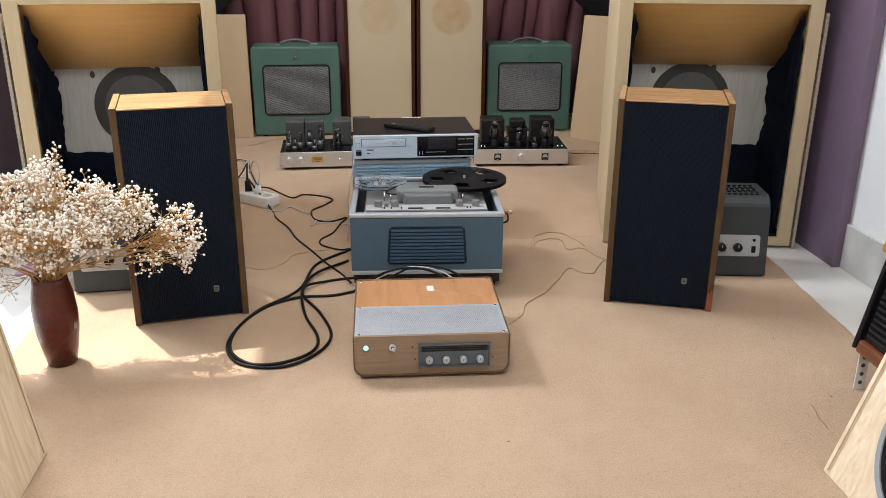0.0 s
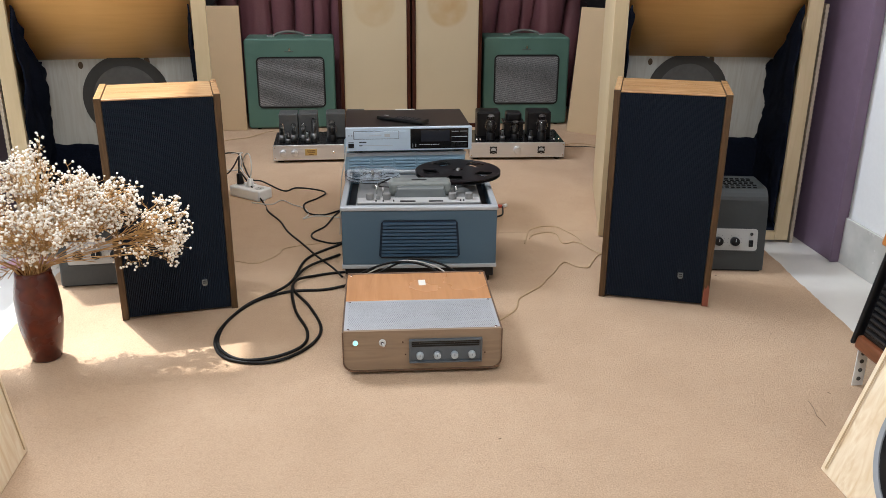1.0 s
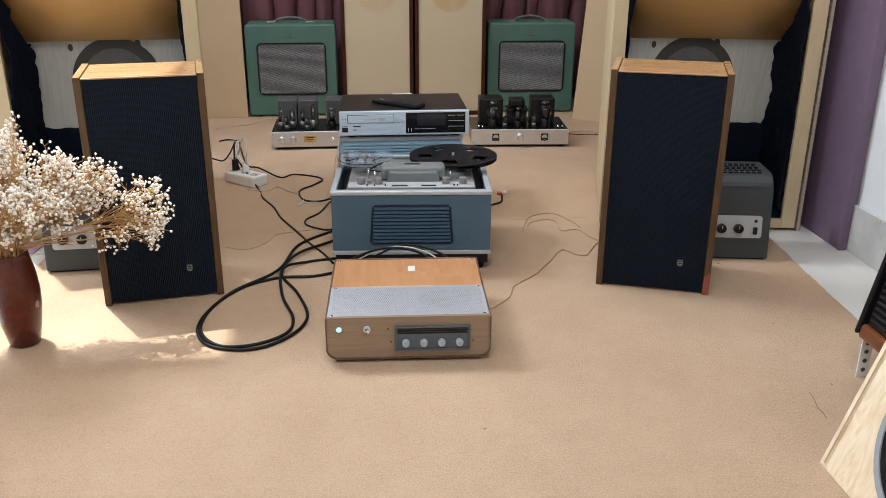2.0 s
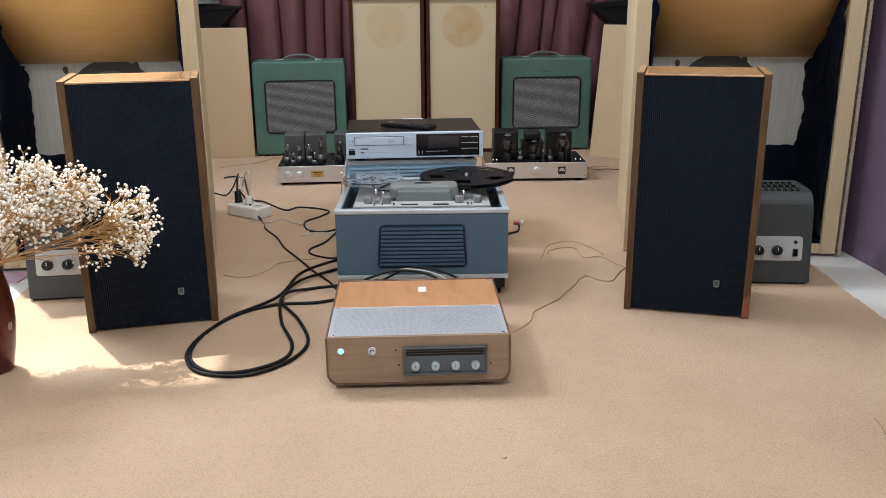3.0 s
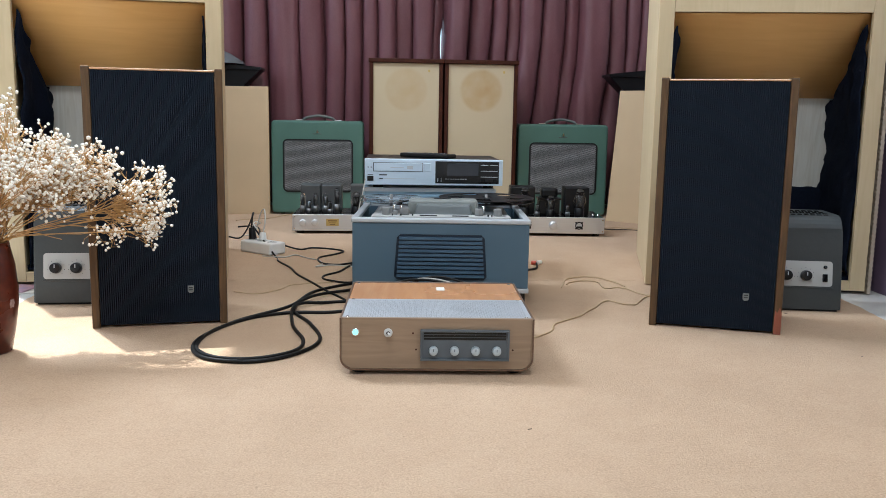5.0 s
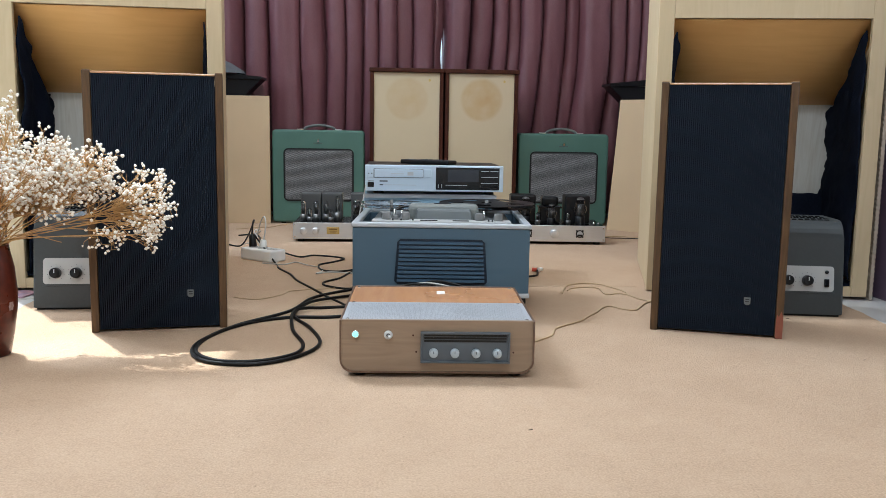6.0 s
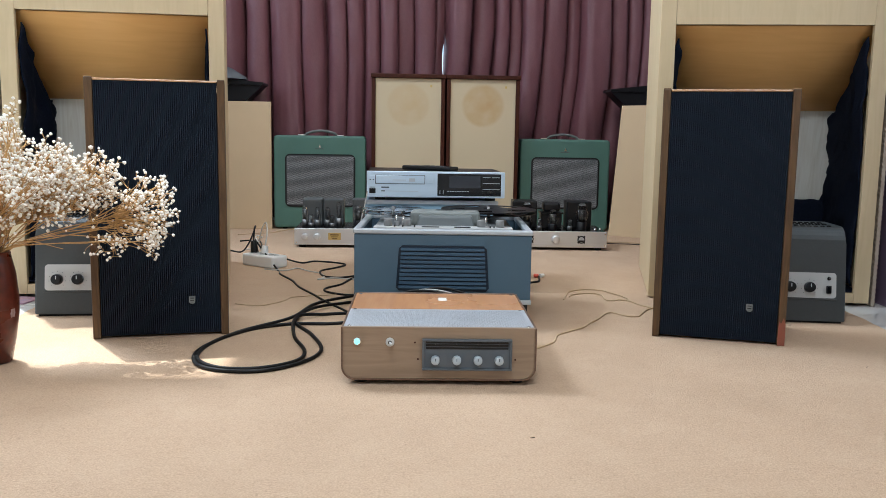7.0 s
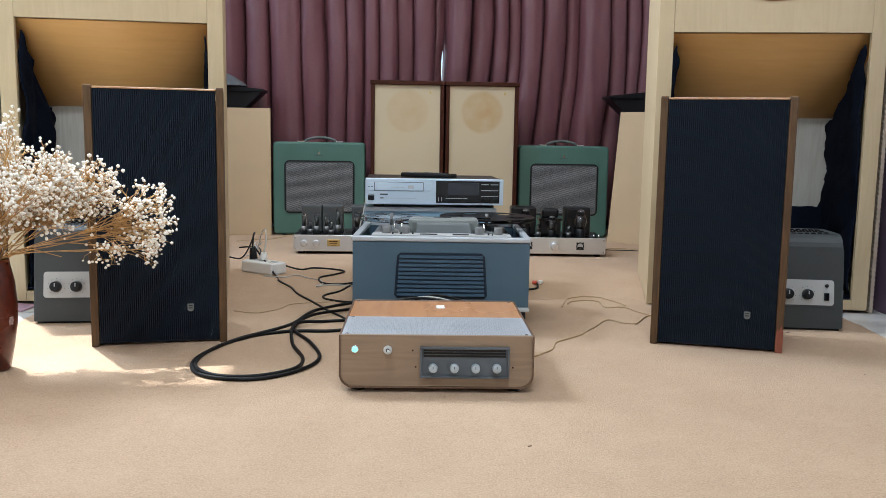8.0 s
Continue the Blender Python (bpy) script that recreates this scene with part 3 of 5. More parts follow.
def plan_pose(left, right, z=0.0, lean=0.0):
    """Pose whose x axis runs from left to right in plan, at their middle."""
    (xa, ya), (xb, yb) = left, right
    return pose((xa + xb) / 2, (ya + yb) / 2, z, lean, 0, math.degrees(math.atan2(yb - ya, xb - xa)))


horn_cabinet(plan_pose((-0.770, 2.780), (-0.172, 2.835)), 0.600, "birch plywood horn cabinet lined with navy felt, behind the vase", 1)
horn_cabinet(plan_pose((1.070, 2.790), (1.692, 2.690)), 0.630, "birch plywood horn cabinet lined with navy felt, beside the wall", 2)


def bookshelf_speaker(m, label):
    s = thing("floor_speaker", m, label, "loudspeaker", "walnut speakers")
    w, d, h = 0.298, 0.215, 0.586
    for sx in (-1, 1):
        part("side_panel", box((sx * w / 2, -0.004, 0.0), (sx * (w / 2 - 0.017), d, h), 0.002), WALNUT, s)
    part("top_panel", box((-w / 2 + 0.0175, -0.0015, h - 0.0065), (w / 2 - 0.0175, d, h - 0.002), 0.0015), WALNUT_LIT_TOP, s, "honey walnut top in a lit tone")
    # Thin caps paint the sides' top ends in the same lit tone.
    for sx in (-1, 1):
        part("side_lit_cap", box((sx * (w / 2 - 0.0006), -0.003, h + 0.0002), (sx * (w / 2 - 0.0164), d - 0.001, h + 0.0012), 0.0004, seg=1), WALNUT_LIT_TOP, s)
    part("bottom_panel", box((-w / 2 + 0.0175, 0.006, 0.004), (w / 2 - 0.0175, d, 0.018), 0.0015), WALNUT, s)
    part("back_panel", box((-w / 2 + 0.0175, d - 0.02, 0.019), (w / 2 - 0.0175, d - 0.005, h - 0.021)), BLACK, s)
    # ribbed grille cloth
    bm = bmesh.new()
    n, x0, x1 = 58, -w / 2 + 0.0178, w / 2 - 0.0178
    cols = []
    for i in range(n):
        for k, dy in enumerate((0.0045, 0.0, 0.0, 0.0045)):
            x = x0 + (x1 - x0) * (i + (0.0, 0.16, 0.60, 0.76)[k]) / n
            cols.append((x, dy))
    cols.append((x1, 0.0045))
    zs = (0.006, h - 0.0068)
    rows = [[bm.verts.new((x, y, z)) for x, y in cols] for z in zs]
    back = [[bm.verts.new((x, 0.01, z)) for x, y in cols] for z in zs]
    for i in range(len(cols) - 1):
        bm.faces.new((rows[0][i], rows[0][i + 1], rows[1][i + 1], rows[1][i]))
        bm.faces.new((rows[1][i], rows[1][i + 1], back[1][i + 1], back[1][i]))
        bm.faces.new((rows[0][i + 1], rows[0][i], back[0][i], back[0][i + 1]))
    part("grille", bm, GRILLE, s, "ribbed blue-black grille cloth")
    b = part("badge", prism(rounded(0.014, 0.018, 0.006, 0.068, 0.084, corners=(1, 0.2, 0.2, 1)), -0.0022, -0.0002), BADGE, s, "small dark grey metal badge")
    part("badge_mark", prism(rounded(0.009, 0.002, 0.0008, 0.068, 0.083), -0.0028, -0.0021), BLACK, b)
    part("badge_bar", prism(rounded(0.009, 0.002, 0.0008, 0.068, 0.0885), -0.0028, -0.0021), BLACK, b)
    return s


bookshelf_speaker(plan_pose((-0.366, 2.262), (-0.076, 2.316)), "walnut speaker with dark ribbed grille, dried flowers before it")
right_speaker = bookshelf_speaker(plan_pose((0.932, 2.303), (1.215, 2.204)), "walnut speaker with dark ribbed grille, scuffed red-brown corner at its foot")


part("worn_foot", prism([(0.133, 0.001), (0.1488, 0.001), (0.1488, 0.05), (0.144, 0.066), (0.139, 0.052), (0.135, 0.058), (0.133, 0.04)], -0.0046, -0.0042), mat("scuffed_red_wood", (0.26, 0.075, 0.04), 0.6, vary=0.4), right_speaker, "scuffed red-brown corner")


# ---- tape recorder ----
def tape_deck(m):
    d = thing("tape_recorder", m, "blue-grey open-reel tape recorder with a louvred front", "tape recorder")
    w, dp, h = 0.444, 0.40, 0.237
    a = w / 2
    part("case_front", box((-a, 0, 0.062), (a, 0.012, h - 0.0122), 0.002), BLUE, d)
    part("case_back", box((-a, dp - 0.012, 0.02), (a, dp, h - 0.0122), 0.002), BLUE, d)
    for sx in (-1, 1):
        part("case_side", box((sx * a, 0.0125, 0.062), (sx * (a - 0.012), dp - 0.0125, h - 0.0122), 0.002), BLUE, d)
        part("rim_side", box((sx * (a + 0.003), 0.019, h - 0.012), (sx * (a - 0.014), dp + 0.002, h), 0.003), ALU_TRIM, d, "pale grey rim")
        for y in (0.03, dp - 0.03):
            part("foot", cyl((sx * (a - 0.03), y, 0.0), (sx * (a - 0.03), y, 0.022), 0.014, 0.017, 20), RUBBER, d)
    part("rim_front", box((-a - 0.003, -0.004, h - 0.012), (a + 0.003, 0.0185, h), 0.003), ALU_TRIM, d, "pale grey rim")
    part("rim_back", box((-a + 0.0145, dp - 0.014, h - 0.012), (a - 0.0145, dp + 0.002, h), 0.003), ALU_TRIM, d)
    part("lower_band", box((-a - 0.002, -0.003, 0.050), (a + 0.002, dp + 0.002, 0.0617), 0.002), ALU_TRIM, d, "pale grey band")
    part("base", box((-a + 0.006, 0.006, 0.020), (a - 0.006, dp - 0.013, 0.0497), 0.003), BLACK, d, "black base")
    # louvred speaker opening, wider at its foot
    lz0, lz1, lt, lb = 0.082, 0.197, 0.110, 0.117
    frame_bm = prism([(-lb, lz0 + 0.008), (-lb + 0.008, lz0), (lb - 0.008, lz0), (lb, lz0 + 0.008), (lt, lz1 - 0.008), (lt - 0.008, lz1), (-lt + 0.008, lz1), (-lt, lz1 - 0.008)], -0.003, -0.0005)
    # The plate wears the shaded navy so the gaps between slats read deep.
    lo = part("louvre_plate", frame_bm, SLAT_GAP, d, "navy louvred speaker grille")
    for k in range(10):
        z = lz0 + 0.0100 + k * 0.0106
        x = lb - 0.007 - 0.0062 * k / 9
        bm = bmesh.new()
        pr = [(-0.0030, 0.0), (-0.0085, -0.0030), (-0.0075, 0.0035), (-0.0030, 0.0042)]
        va = [bm.verts.new((-x, y, z + zz)) for y, zz in pr]
        vb = [bm.verts.new((x, y, z + zz)) for y, zz in pr]
        bm.faces.new(va), bm.faces.new(vb[::-1])
        for i in range(4):
            bm.faces.new((va[i], va[(i + 1) % 4], vb[(i + 1) % 4], vb[i]))
        bmesh.ops.recalc_face_normals(bm, faces=bm.faces[:])
        part("slat", bm, SLAT, lo)
    # transport
    part("well", box((-a + 0.0125, 0.013, h - 0.06), (a - 0.0125, dp - 0.013, h - 0.045)), BLACK, d)
    t = part("transport_plate", box((-0.183, 0.034, h - 0.044), (0.183, 0.365, h - 0.006), 0.006), DECK_GREY, d, "pale grey transport plate")
    part("control_strip", box((-0.178, 0.038, h - 0.0055), (0.178, 0.088, h + 0.001), 0.002), PANEL_PALE, t)
    for x in (-0.142, -0.093, 0.098, 0.146):
        part("knob", cyl((x, 0.070, h + 0.0012), (x, 0.070, h + 0.019), 0.0115, 0.0108, 24, bev=0.0015), KNOB_GREY, t, "pale grey knob", True)
    part("level_meter", box((-0.124, 0.064, h + 0.0012), (-0.112, 0.078, h + 0.012), 0.002), KNOB_GREY, t)
    for x, w2 in ((-0.126, 0.004), (-0.105, 0.004), (0.118, 0.004), (0.128, 0.003), (-0.075, 0.004)):
        part("lever", box((x, 0.044, h + 0.0012), (x + w2, 0.051, h + 0.006), 0.001), BLACK, t)
    for x0, x1 in ((-0.055, -0.01), (0.028, 0.07)):
        part("key", box((x0, 0.041, h + 0.0012), (x1, 0.050, h + 0.0035), 0.001), BLACK, t)
    # head cover, stepped with a smaller block before it
    hc = part("head_cover", box((-0.088, 0.12, h - 0.006), (0.098, 0.185, h + 0.036), 0.012, seg=3), mat("head_cover_grey", (0.20, 0.215, 0.205), 0.4), d, "grey head cover", False)
    bm = box((-0.070, 0.086, h - 0.0055), (0.082, 0.1195, h + 0.026), 0.005)
    for v in bm.verts:
        if v.co.z > h + 0.01:
            v.co.x *= 0.93
            v.co.y += 0.006
    part("head_block", bm, mat("grey_block", (0.125, 0.140, 0.142), 0.35), hc)
    part("head_slot", box((-0.02, 0.145, h + 0.0362), (0.025, 0.155, h + 0.0375)), BLACK, hc)
    for x, y in ((-0.105, 0.128), (0.112, 0.128), (-0.125, 0.15), (0.112, 0.16)):
        part("tape_guide", cyl((x, y, h - 0.006), (x, y, h + 0.020), 0.0028, None, 12), CHROME, d, "chrome tape guide", True)
    return d


def reel(m, r, hub, material, label, windows, flange_gap, name="tape_reel"):
    """A tape reel lying flat: two flanges with cut-outs, hub and wound tape."""
    t = thing(name, m, label, "tape reel", "tape reels")
    seg = 72

    def flange(z0, z1):
        bm = bmesh.new()
        rad = [hub * 0.35, hub, hub + 0.25 * (r - hub), hub + 0.72 * (r - hub), r]
        top = [[bm.verts.new((q * math.cos(2 * math.pi * k / seg), q * math.sin(2 * math.pi * k / seg), z1)) for k in range(seg)] for q in rad]
        span = seg // windows
        fs = []
        for i in range(4):
            for k in range(seg):
                if i == 2 and span * 0.18 < k % span < span * 0.62:
                    continue
                n = (k + 1) % seg
                fs.append(bm.faces.new((top[i][k], top[i][n], top[i + 1][n], top[i + 1][k])))
        geo = bmesh.ops.extrude_face_region(bm, geom=fs)
        bmesh.ops.translate(bm, vec=(0, 0, z0 - z1), verts=[v for v in geo["geom"] if isinstance(v, bmesh.types.BMVert)])
        bmesh.ops.recalc_face_normals(bm, faces=bm.faces[:])
        return bm
    part("flange", flange(0.0, 0.0016), material, t)
    part("flange", flange(flange_gap, flange_gap + 0.0016), material, t)
    part("hub", cyl((0, 0, 0.0017), (0, 0, flange_gap - 0.0002), hub, None, 40), material, t, "", True)
    part("spindle", cyl((0, 0, -0.014), (0, 0, flange_gap + 0.008), 0.0045, None, 16), KNOB_GREY, t, "", True)
    return t


deck_m = plan_pose((0.213, 2.452), (0.655, 2.426))
tape_deck(deck_m)
reel(deck_m @ pose(0.127, 0.277, 0.257, rz=20), 0.1335, 0.045, BLACK, "large black metal tape reel on the recorder", 5, 0.009)
reel(deck_m @ pose(-0.140, 0.262, 0.254, rz=35), 0.086, 0.030, CLEAR, "small clear plastic tape reel on the recorder", 3, 0.010)
# tape from the small reel through the heads
tape = part("loose_tape", sweep(spline([(-0.085, 0.205, 0.262), (-0.118, 0.155, 0.258), (-0.10, 0.132, 0.257), (0.0, 0.128, 0.256)], 6), 0.0022, 4), BLACK, m=deck_m)
tagged(tape, "dark brown strip of recording tape between reel and heads", "tape")


# ---- louvred lid box and player ----
def lid_box(m):
    c = thing("louvred_case", m, "pale blue-grey louvred plastic case under the disc player", "equipment case")
    w, dp, h = 0.41, 0.24, 0.272
    part("shell", box((-w / 2, 0.006, 0.004), (w / 2, dp, h), 0.01, seg=3), LOUVRE, c)
    part("rim", prism(rounded(w, 0.012, 0.005, 0, h - 0.006), -0.001, 0.0055), ALU_TRIM, c)
    for col in range(5):
        x0 = -w / 2 + 0.016 + col * 0.077
        for k in range(22):
            z = 0.022 + k * 0.0105
            part("louvre_slat", box((x0, 0.001, z), (x0 + 0.069, 0.0058, z + 0.0062), 0.0012, seg=1), LOUVRE, c)
    return c


lid_box(pose(0.428, 2.935, 0))


def disc_player(m):
    p = thing("disc_player", m, "silver compact disc player with dark display on the louvred case", "CD player")
    w, dp, h = 0.42, 0.30, 0.079
    a = w / 2
    for sx in (-1, 1):
        for y in (0.04, dp - 0.04):
            part("foot", cyl((sx * (a - 0.04), y, 0), (sx * (a - 0.04), y, 0.0095), 0.016, None, 20), RUBBER, p)
    z0, z1 = 0.0095, 0.0095 + h
    part("lid", box((-a + 0.003, 0.012, z0 + 0.002), (a - 0.003, dp, z1 - 0.001), 0.002), BLACK_LID, p, "dark brown-black metal cover")
    f = part("fascia", box((-a, 0.0, z0), (a, 0.0115, z1), 0.002), SILVER, p, "silver-blue front panel")
    part("display", box((0.004, -0.0015, z0 + 0.006), (a - 0.012, -0.0002, z1 - 0.006), 0.0005, seg=1), BLACK_SHEEN, p, "glossy black display window")
    # tray
    tz0, tz1 = z0 + 0.042, z0 + 0.066
    part("tray_gap", box((-a + 0.026, -0.0012, tz0 - 0.0015), (-a + 0.176, -0.0002, tz1 + 0.0015)), PRINT, f)
    part("tray", box((-a + 0.028, -0.0035, tz0), (-a + 0.1745, -0.0013, tz1), 0.0008), SILVER, f)
    part("tray_mark", box((-a + 0.128, -0.0041, tz0 + 0.006), (-a + 0.146, -0.0036, tz0 + 0.016)), PRINT_PALE, f)
    part("tray_line", box((-a + 0.078, -0.0041, tz0 + 0.0095), (-a + 0.118, -0.0036, tz0 + 0.0115)), PRINT_PALE, f)
    part("open_button", box((-a + 0.180, -0.0025, tz0), (-a + 0.2, -0.0002, tz1), 0.0008), SILVER, f)
    part("skip_button", box((-a + 0.007, -0.002, tz0), (-a + 0.0245, -0.0002, tz1), 0.0008), SILVER, f)
    for dx in (0.009, 0.018):
        part("button_mark", box((-a + dx, -0.0026, tz0 + 0.010), (-a + dx + 0.004, -0.0021, tz0 + 0.0125)), PRINT, f)
    part("power_button", box((-a + 0.008, -0.003, z0 + 0.012), (-a + 0.027, -0.0002, z0 + 0.027), 0.001), BLACK, f)
    part("power_caption", box((-a + 0.009, -0.0008, z0 + 0.029), (-a + 0.026, -0.0002, z0 + 0.031)), PRINT, f)
    part("maker_bar", box((-a + 0.044, -0.0008, z0 + 0.0285), (-a + 0.068, -0.0002, z0 + 0.032)), PRINT, f)
    part("model_bar", box((-a + 0.044, -0.0008, z0 + 0.0175), (-a + 0.055, -0.0002, z0 + 0.0205)), PRINT, f)
    part("caption_bar", box((-a + 0.057, -0.0008, z0 + 0.0182), (-a + 0.155, -0.0002, z0 + 0.0196)), PRINT_PALE, f)
    for k, (x0, x1, zz) in enumerate([(0.142, 0.165, 0.062), (0.170, 0.194, 0.062), (0.142, 0.194, 0.044), (0.142, 0.194, 0.026)]):
        part("key_line", box((x0, -0.0022, z0 + zz), (x1, -0.0016, z0 + zz + 0.0016)), PRINT_PALE, p)
    for k in range(4):
        part("play_key", box((0.142 + 0.0133 * k, -0.003, z0 + 0.012), (0.153 + 0.0133 * k, -0.0016, z0 + 0.021), 0.0006, seg=1), BLACK, p)
    for k in range(9):
        part("small_key", box((0.034 + 0.0075 * k, -0.0026, z0 + 0.019), (0.0395 + 0.0075 * k, -0.0016, z0 + 0.0205)), PRINT_PALE, p)
    for k in range(2):
        part("indicator", box((0.011 + 0.010 * k, -0.0022, z0 + 0.011), (0.0125 + 0.010 * k, -0.0016, z0 + 0.023)), PRINT_PALE, p)
    part("glare_free_pane", box((0.04, -0.0021, z0 + 0.03), (0.135, -0.0016, z1 - 0.012)), mat("smoked_pane", (0.02, 0.022, 0.03), 0.1), p)
    return p


disc_player(pose(0.4395, 2.916, 0.2725))
rc = thing("remote_control", pose(0.424, 3.01, 0.3615, rz=-36), "black remote control lying on the disc player", "remote control")
part("body", box((-0.09, -0.026, 0), (0.09, 0.026, 0.013), 0.004), BLACK, rc)
for i in range(5):
    for k in range(3):
        part("key", box((-0.02 + i * 0.018, -0.018 + k * 0.013, 0.0131), (-0.009 + i * 0.018, -0.011 + k * 0.013, 0.0146), 0.0006, seg=1), BLACK, rc)
part("label_bar", box((-0.072, -0.006, 0.0131), (-0.056, 0.002, 0.0136)), PRINT_PALE, rc)


# ---- wooden preamplifier ----
def preamp(m):
    p = thing("wooden_amplifier", m, "walnut-cased amplifier with grey mesh top and pale knobs", "amplifier")
    w, dp, z0, z1 = 0.370, 0.355, 0.009, 0.111
    a = w / 2
    # case wraps the sides and foot; front panel sits inside it
    bm = bmesh.new()
    out = rounded(w, z1 - z0, 0.026, 0, (z0 + z1) / 2, 8, (1, 0, 0, 1))
    inn = rounded(w - 0.0062, z1 - z0 - 0.0031, 0.0235, 0, (z0 + z1) / 2 + 0.00155, 8, (1, 0, 0, 1))
    va, vb = [[bm.verts.new((x, y, z)) for x, z in out] for y in (0, dp)]
    wa, wb = [[bm.verts.new((x, y, z)) for x, z in inn] for y in (0, dp)]
    n = len(out)
    top_edge = next(i for i in range(n) if out[i][1] > z1 - 1e-6 and out[(i + 1) % n][1] > z1 - 1e-6)
    for i in range(n):
        k = (i + 1) % n
        if i == top_edge:
            continue
        bm.faces.new((va[i], vb[i], vb[k], va[k]))
        bm.faces.new((wa[i], wa[k], wb[k], wb[i]))
        bm.faces.new((va[i], va[k], wa[k], wa[i]))
        bm.faces.new((vb[k], vb[i], wb[i], wb[k]))
    k = (top_edge + 1) % n
    bm.faces.new((va[top_edge], wa[top_edge], wb[top_edge], vb[top_edge]))
    bm.faces.new((va[k], vb[k], wb[k], wa[k]))
    bmesh.ops.recalc_face_normals(bm, faces=bm.faces[:])
    part("case", bm, CASE_EDGE, p, "dark brown wooden wrap")
    fr = part("front_panel", prism(rounded(w - 0.0066, z1 - z0 - 0.0036, 0.023, 0, (z0 + z1) / 2 + 0.0016, 8, (1, 0, 0, 1)), 0.003, 0.012), AMP_WOOD, p, "worn pale walnut front")
    part("inner", box((-a + 0.012, 0.0125, z0 + 0.02), (a - 0.012, dp - 0.003, z1 - 0.006)), AMP_WOOD, p)
    part("top_rear", box((-a + 0.0036, dp * 0.50, z1 - 0.0055), (a - 0.0036, dp - 0.002, z1 - 0.001), 0.001), AMP_TOP, p, "reddish veneer rear top")
    part("rear_edge", box((-a + 0.0036, dp - 0.0018, z0 + 0.02), (a - 0.0036, dp + 0.004, z1 + 0.001), 0.002), CASE_EDGE, p)
    # perforated top plate
    top = part("mesh_plate", box((-a + 0.0036, 0.006, z1 - 0.0055), (a - 0.0036, dp * 0.50 - 0.001, z1 - 0.0005), 0.001), PLATE, p, "grey perforated metal plate")
    hv, hf = [], []
    for row in range(int((dp * 0.5 - 0.026) / 0.0042)):
        for col in range(int((w - 0.024) / 0.0048)):
            hx, hy = -a + 0.0135 + (col + 0.5 * (row % 2)) * 0.0048, 0.016 + row * 0.0042
            if min(abs(hx + a - 0.014), abs(hx - a + 0.014)) < 0.006 and min(abs(hy - 0.014), abs(hy - dp * 0.5 + 0.010)) < 0.006:
                continue
            rh = 0.00105 if min(math.hypot((hx - q) / 0.062, (hy - 0.098) / 0.052) for q in (-0.088, 0.088)) < 1 else 0.00085
            hv += [(hx + rh * math.cos(k * math.pi / 3), hy + rh * math.sin(k * math.pi / 3), z1 - 0.00035) for k in range(6)]
            hf.append(tuple(range(len(hv) - 6, len(hv))))
    me = bpy.data.meshes.new("perforation")
    me.from_pydata(hv, [], hf)
    me.materials.append(HOLE_GREY)
    holes = new("perforation", me)
    holes.parent = top
    tagged(holes, kind="stuff")
    for x in (-a + 0.014, a - 0.014):
        for y in (0.014, dp * 0.5 - 0.010):
            part("screw", cyl((x, y, z1 - 0.0005), (x, y, z1 + 0.001), 0.0035, None, 14, bev=0.0005), CHROME, top, "chrome screw")
        part("screw", cyl((x, dp - 0.014, z1 - 0.001), (x, dp - 0.014, z1 + 0.0006), 0.0035, None, 14, bev=0.0005), CHROME, p)
    # Pale patch laid on the veneer as a painted window reflection.
    part("glare_patch", box((0.004, dp - 0.085, z1 - 0.001), (0.022, dp - 0.05, z1 - 0.0006)), PAPER, p, "small pale patch painted as window glare")
    # sunk control panel
    cx, cz, cw, ch = 0.053, 0.060, 0.170, 0.060
    cp = part("control_panel", box((cx - cw / 2 + 0.004, -0.001, cz - ch / 2 + 0.004), (cx + cw / 2 - 0.004, 0.0028, cz + ch / 2 - 0.004)), PREAMP_GREY, p, "slate grey control panel")
    for lo, hi in (((cx - cw / 2, cz - ch / 2), (cx + cw / 2, cz - ch / 2 + 0.004)), ((cx - cw / 2, cz + ch / 2 - 0.004), (cx + cw / 2, cz + ch / 2)),
                   ((cx - cw / 2, cz - ch / 2 + 0.0042), (cx - cw / 2 + 0.004, cz + ch / 2 - 0.0042)), ((cx + cw / 2 - 0.004, cz - ch / 2 + 0.0042), (cx + cw / 2, cz + ch / 2 - 0.0042))):
        part("panel_edge", box((lo[0], -0.0065, lo[1]), (hi[0], 0.0028, hi[1]), 0.001), PREAMP_GREY, cp)
    for k in range(3):
        part("slot", box((cx - cw / 2 + 0.007, -0.0018, cz + 0.0105 + k * 0.0055), (cx + cw / 2 - 0.007, -0.0011, cz + 0.0145 + k * 0.0055)), BLACK, cp)
    for k in range(4):
        x, z = cx - 0.060 + 0.0402 * k, cz - 0.010
        kn = part("knob", cyl((x, -0.0012, z), (x, -0.013, z), 0.0088, 0.0080, 28, bev=0.0015), AMP_KNOB, p, "pale blue-grey plastic knob", True)
        part("knob_mark", box((x - 0.0006, -0.0138, z), (x + 0.0006, -0.0131, z + 0.005)), PRINT, kn)
        part("hole", cyl((x, -0.0012, cz + 0.0205), (x, -0.0022, cz + 0.0205), 0.0014, None, 10), HAMMER, cp)
    lampx = -a + 0.030
    b = part("pilot_lamp", cyl((lampx, 0.0028, 0.084), (lampx, -0.002, 0.084), 0.0075, None, 24, bev=0.0008), CHROME, p, "turquoise glowing pilot lamp", True)
    part("lens", lathe([(0.0, 0.004), (0.003, 0.0032), (0.0055, 0.0)], 20, m=pose(lampx, -0.002, 0.084, 90)), PILOT, b, "", True)
    sx = -a + 0.092
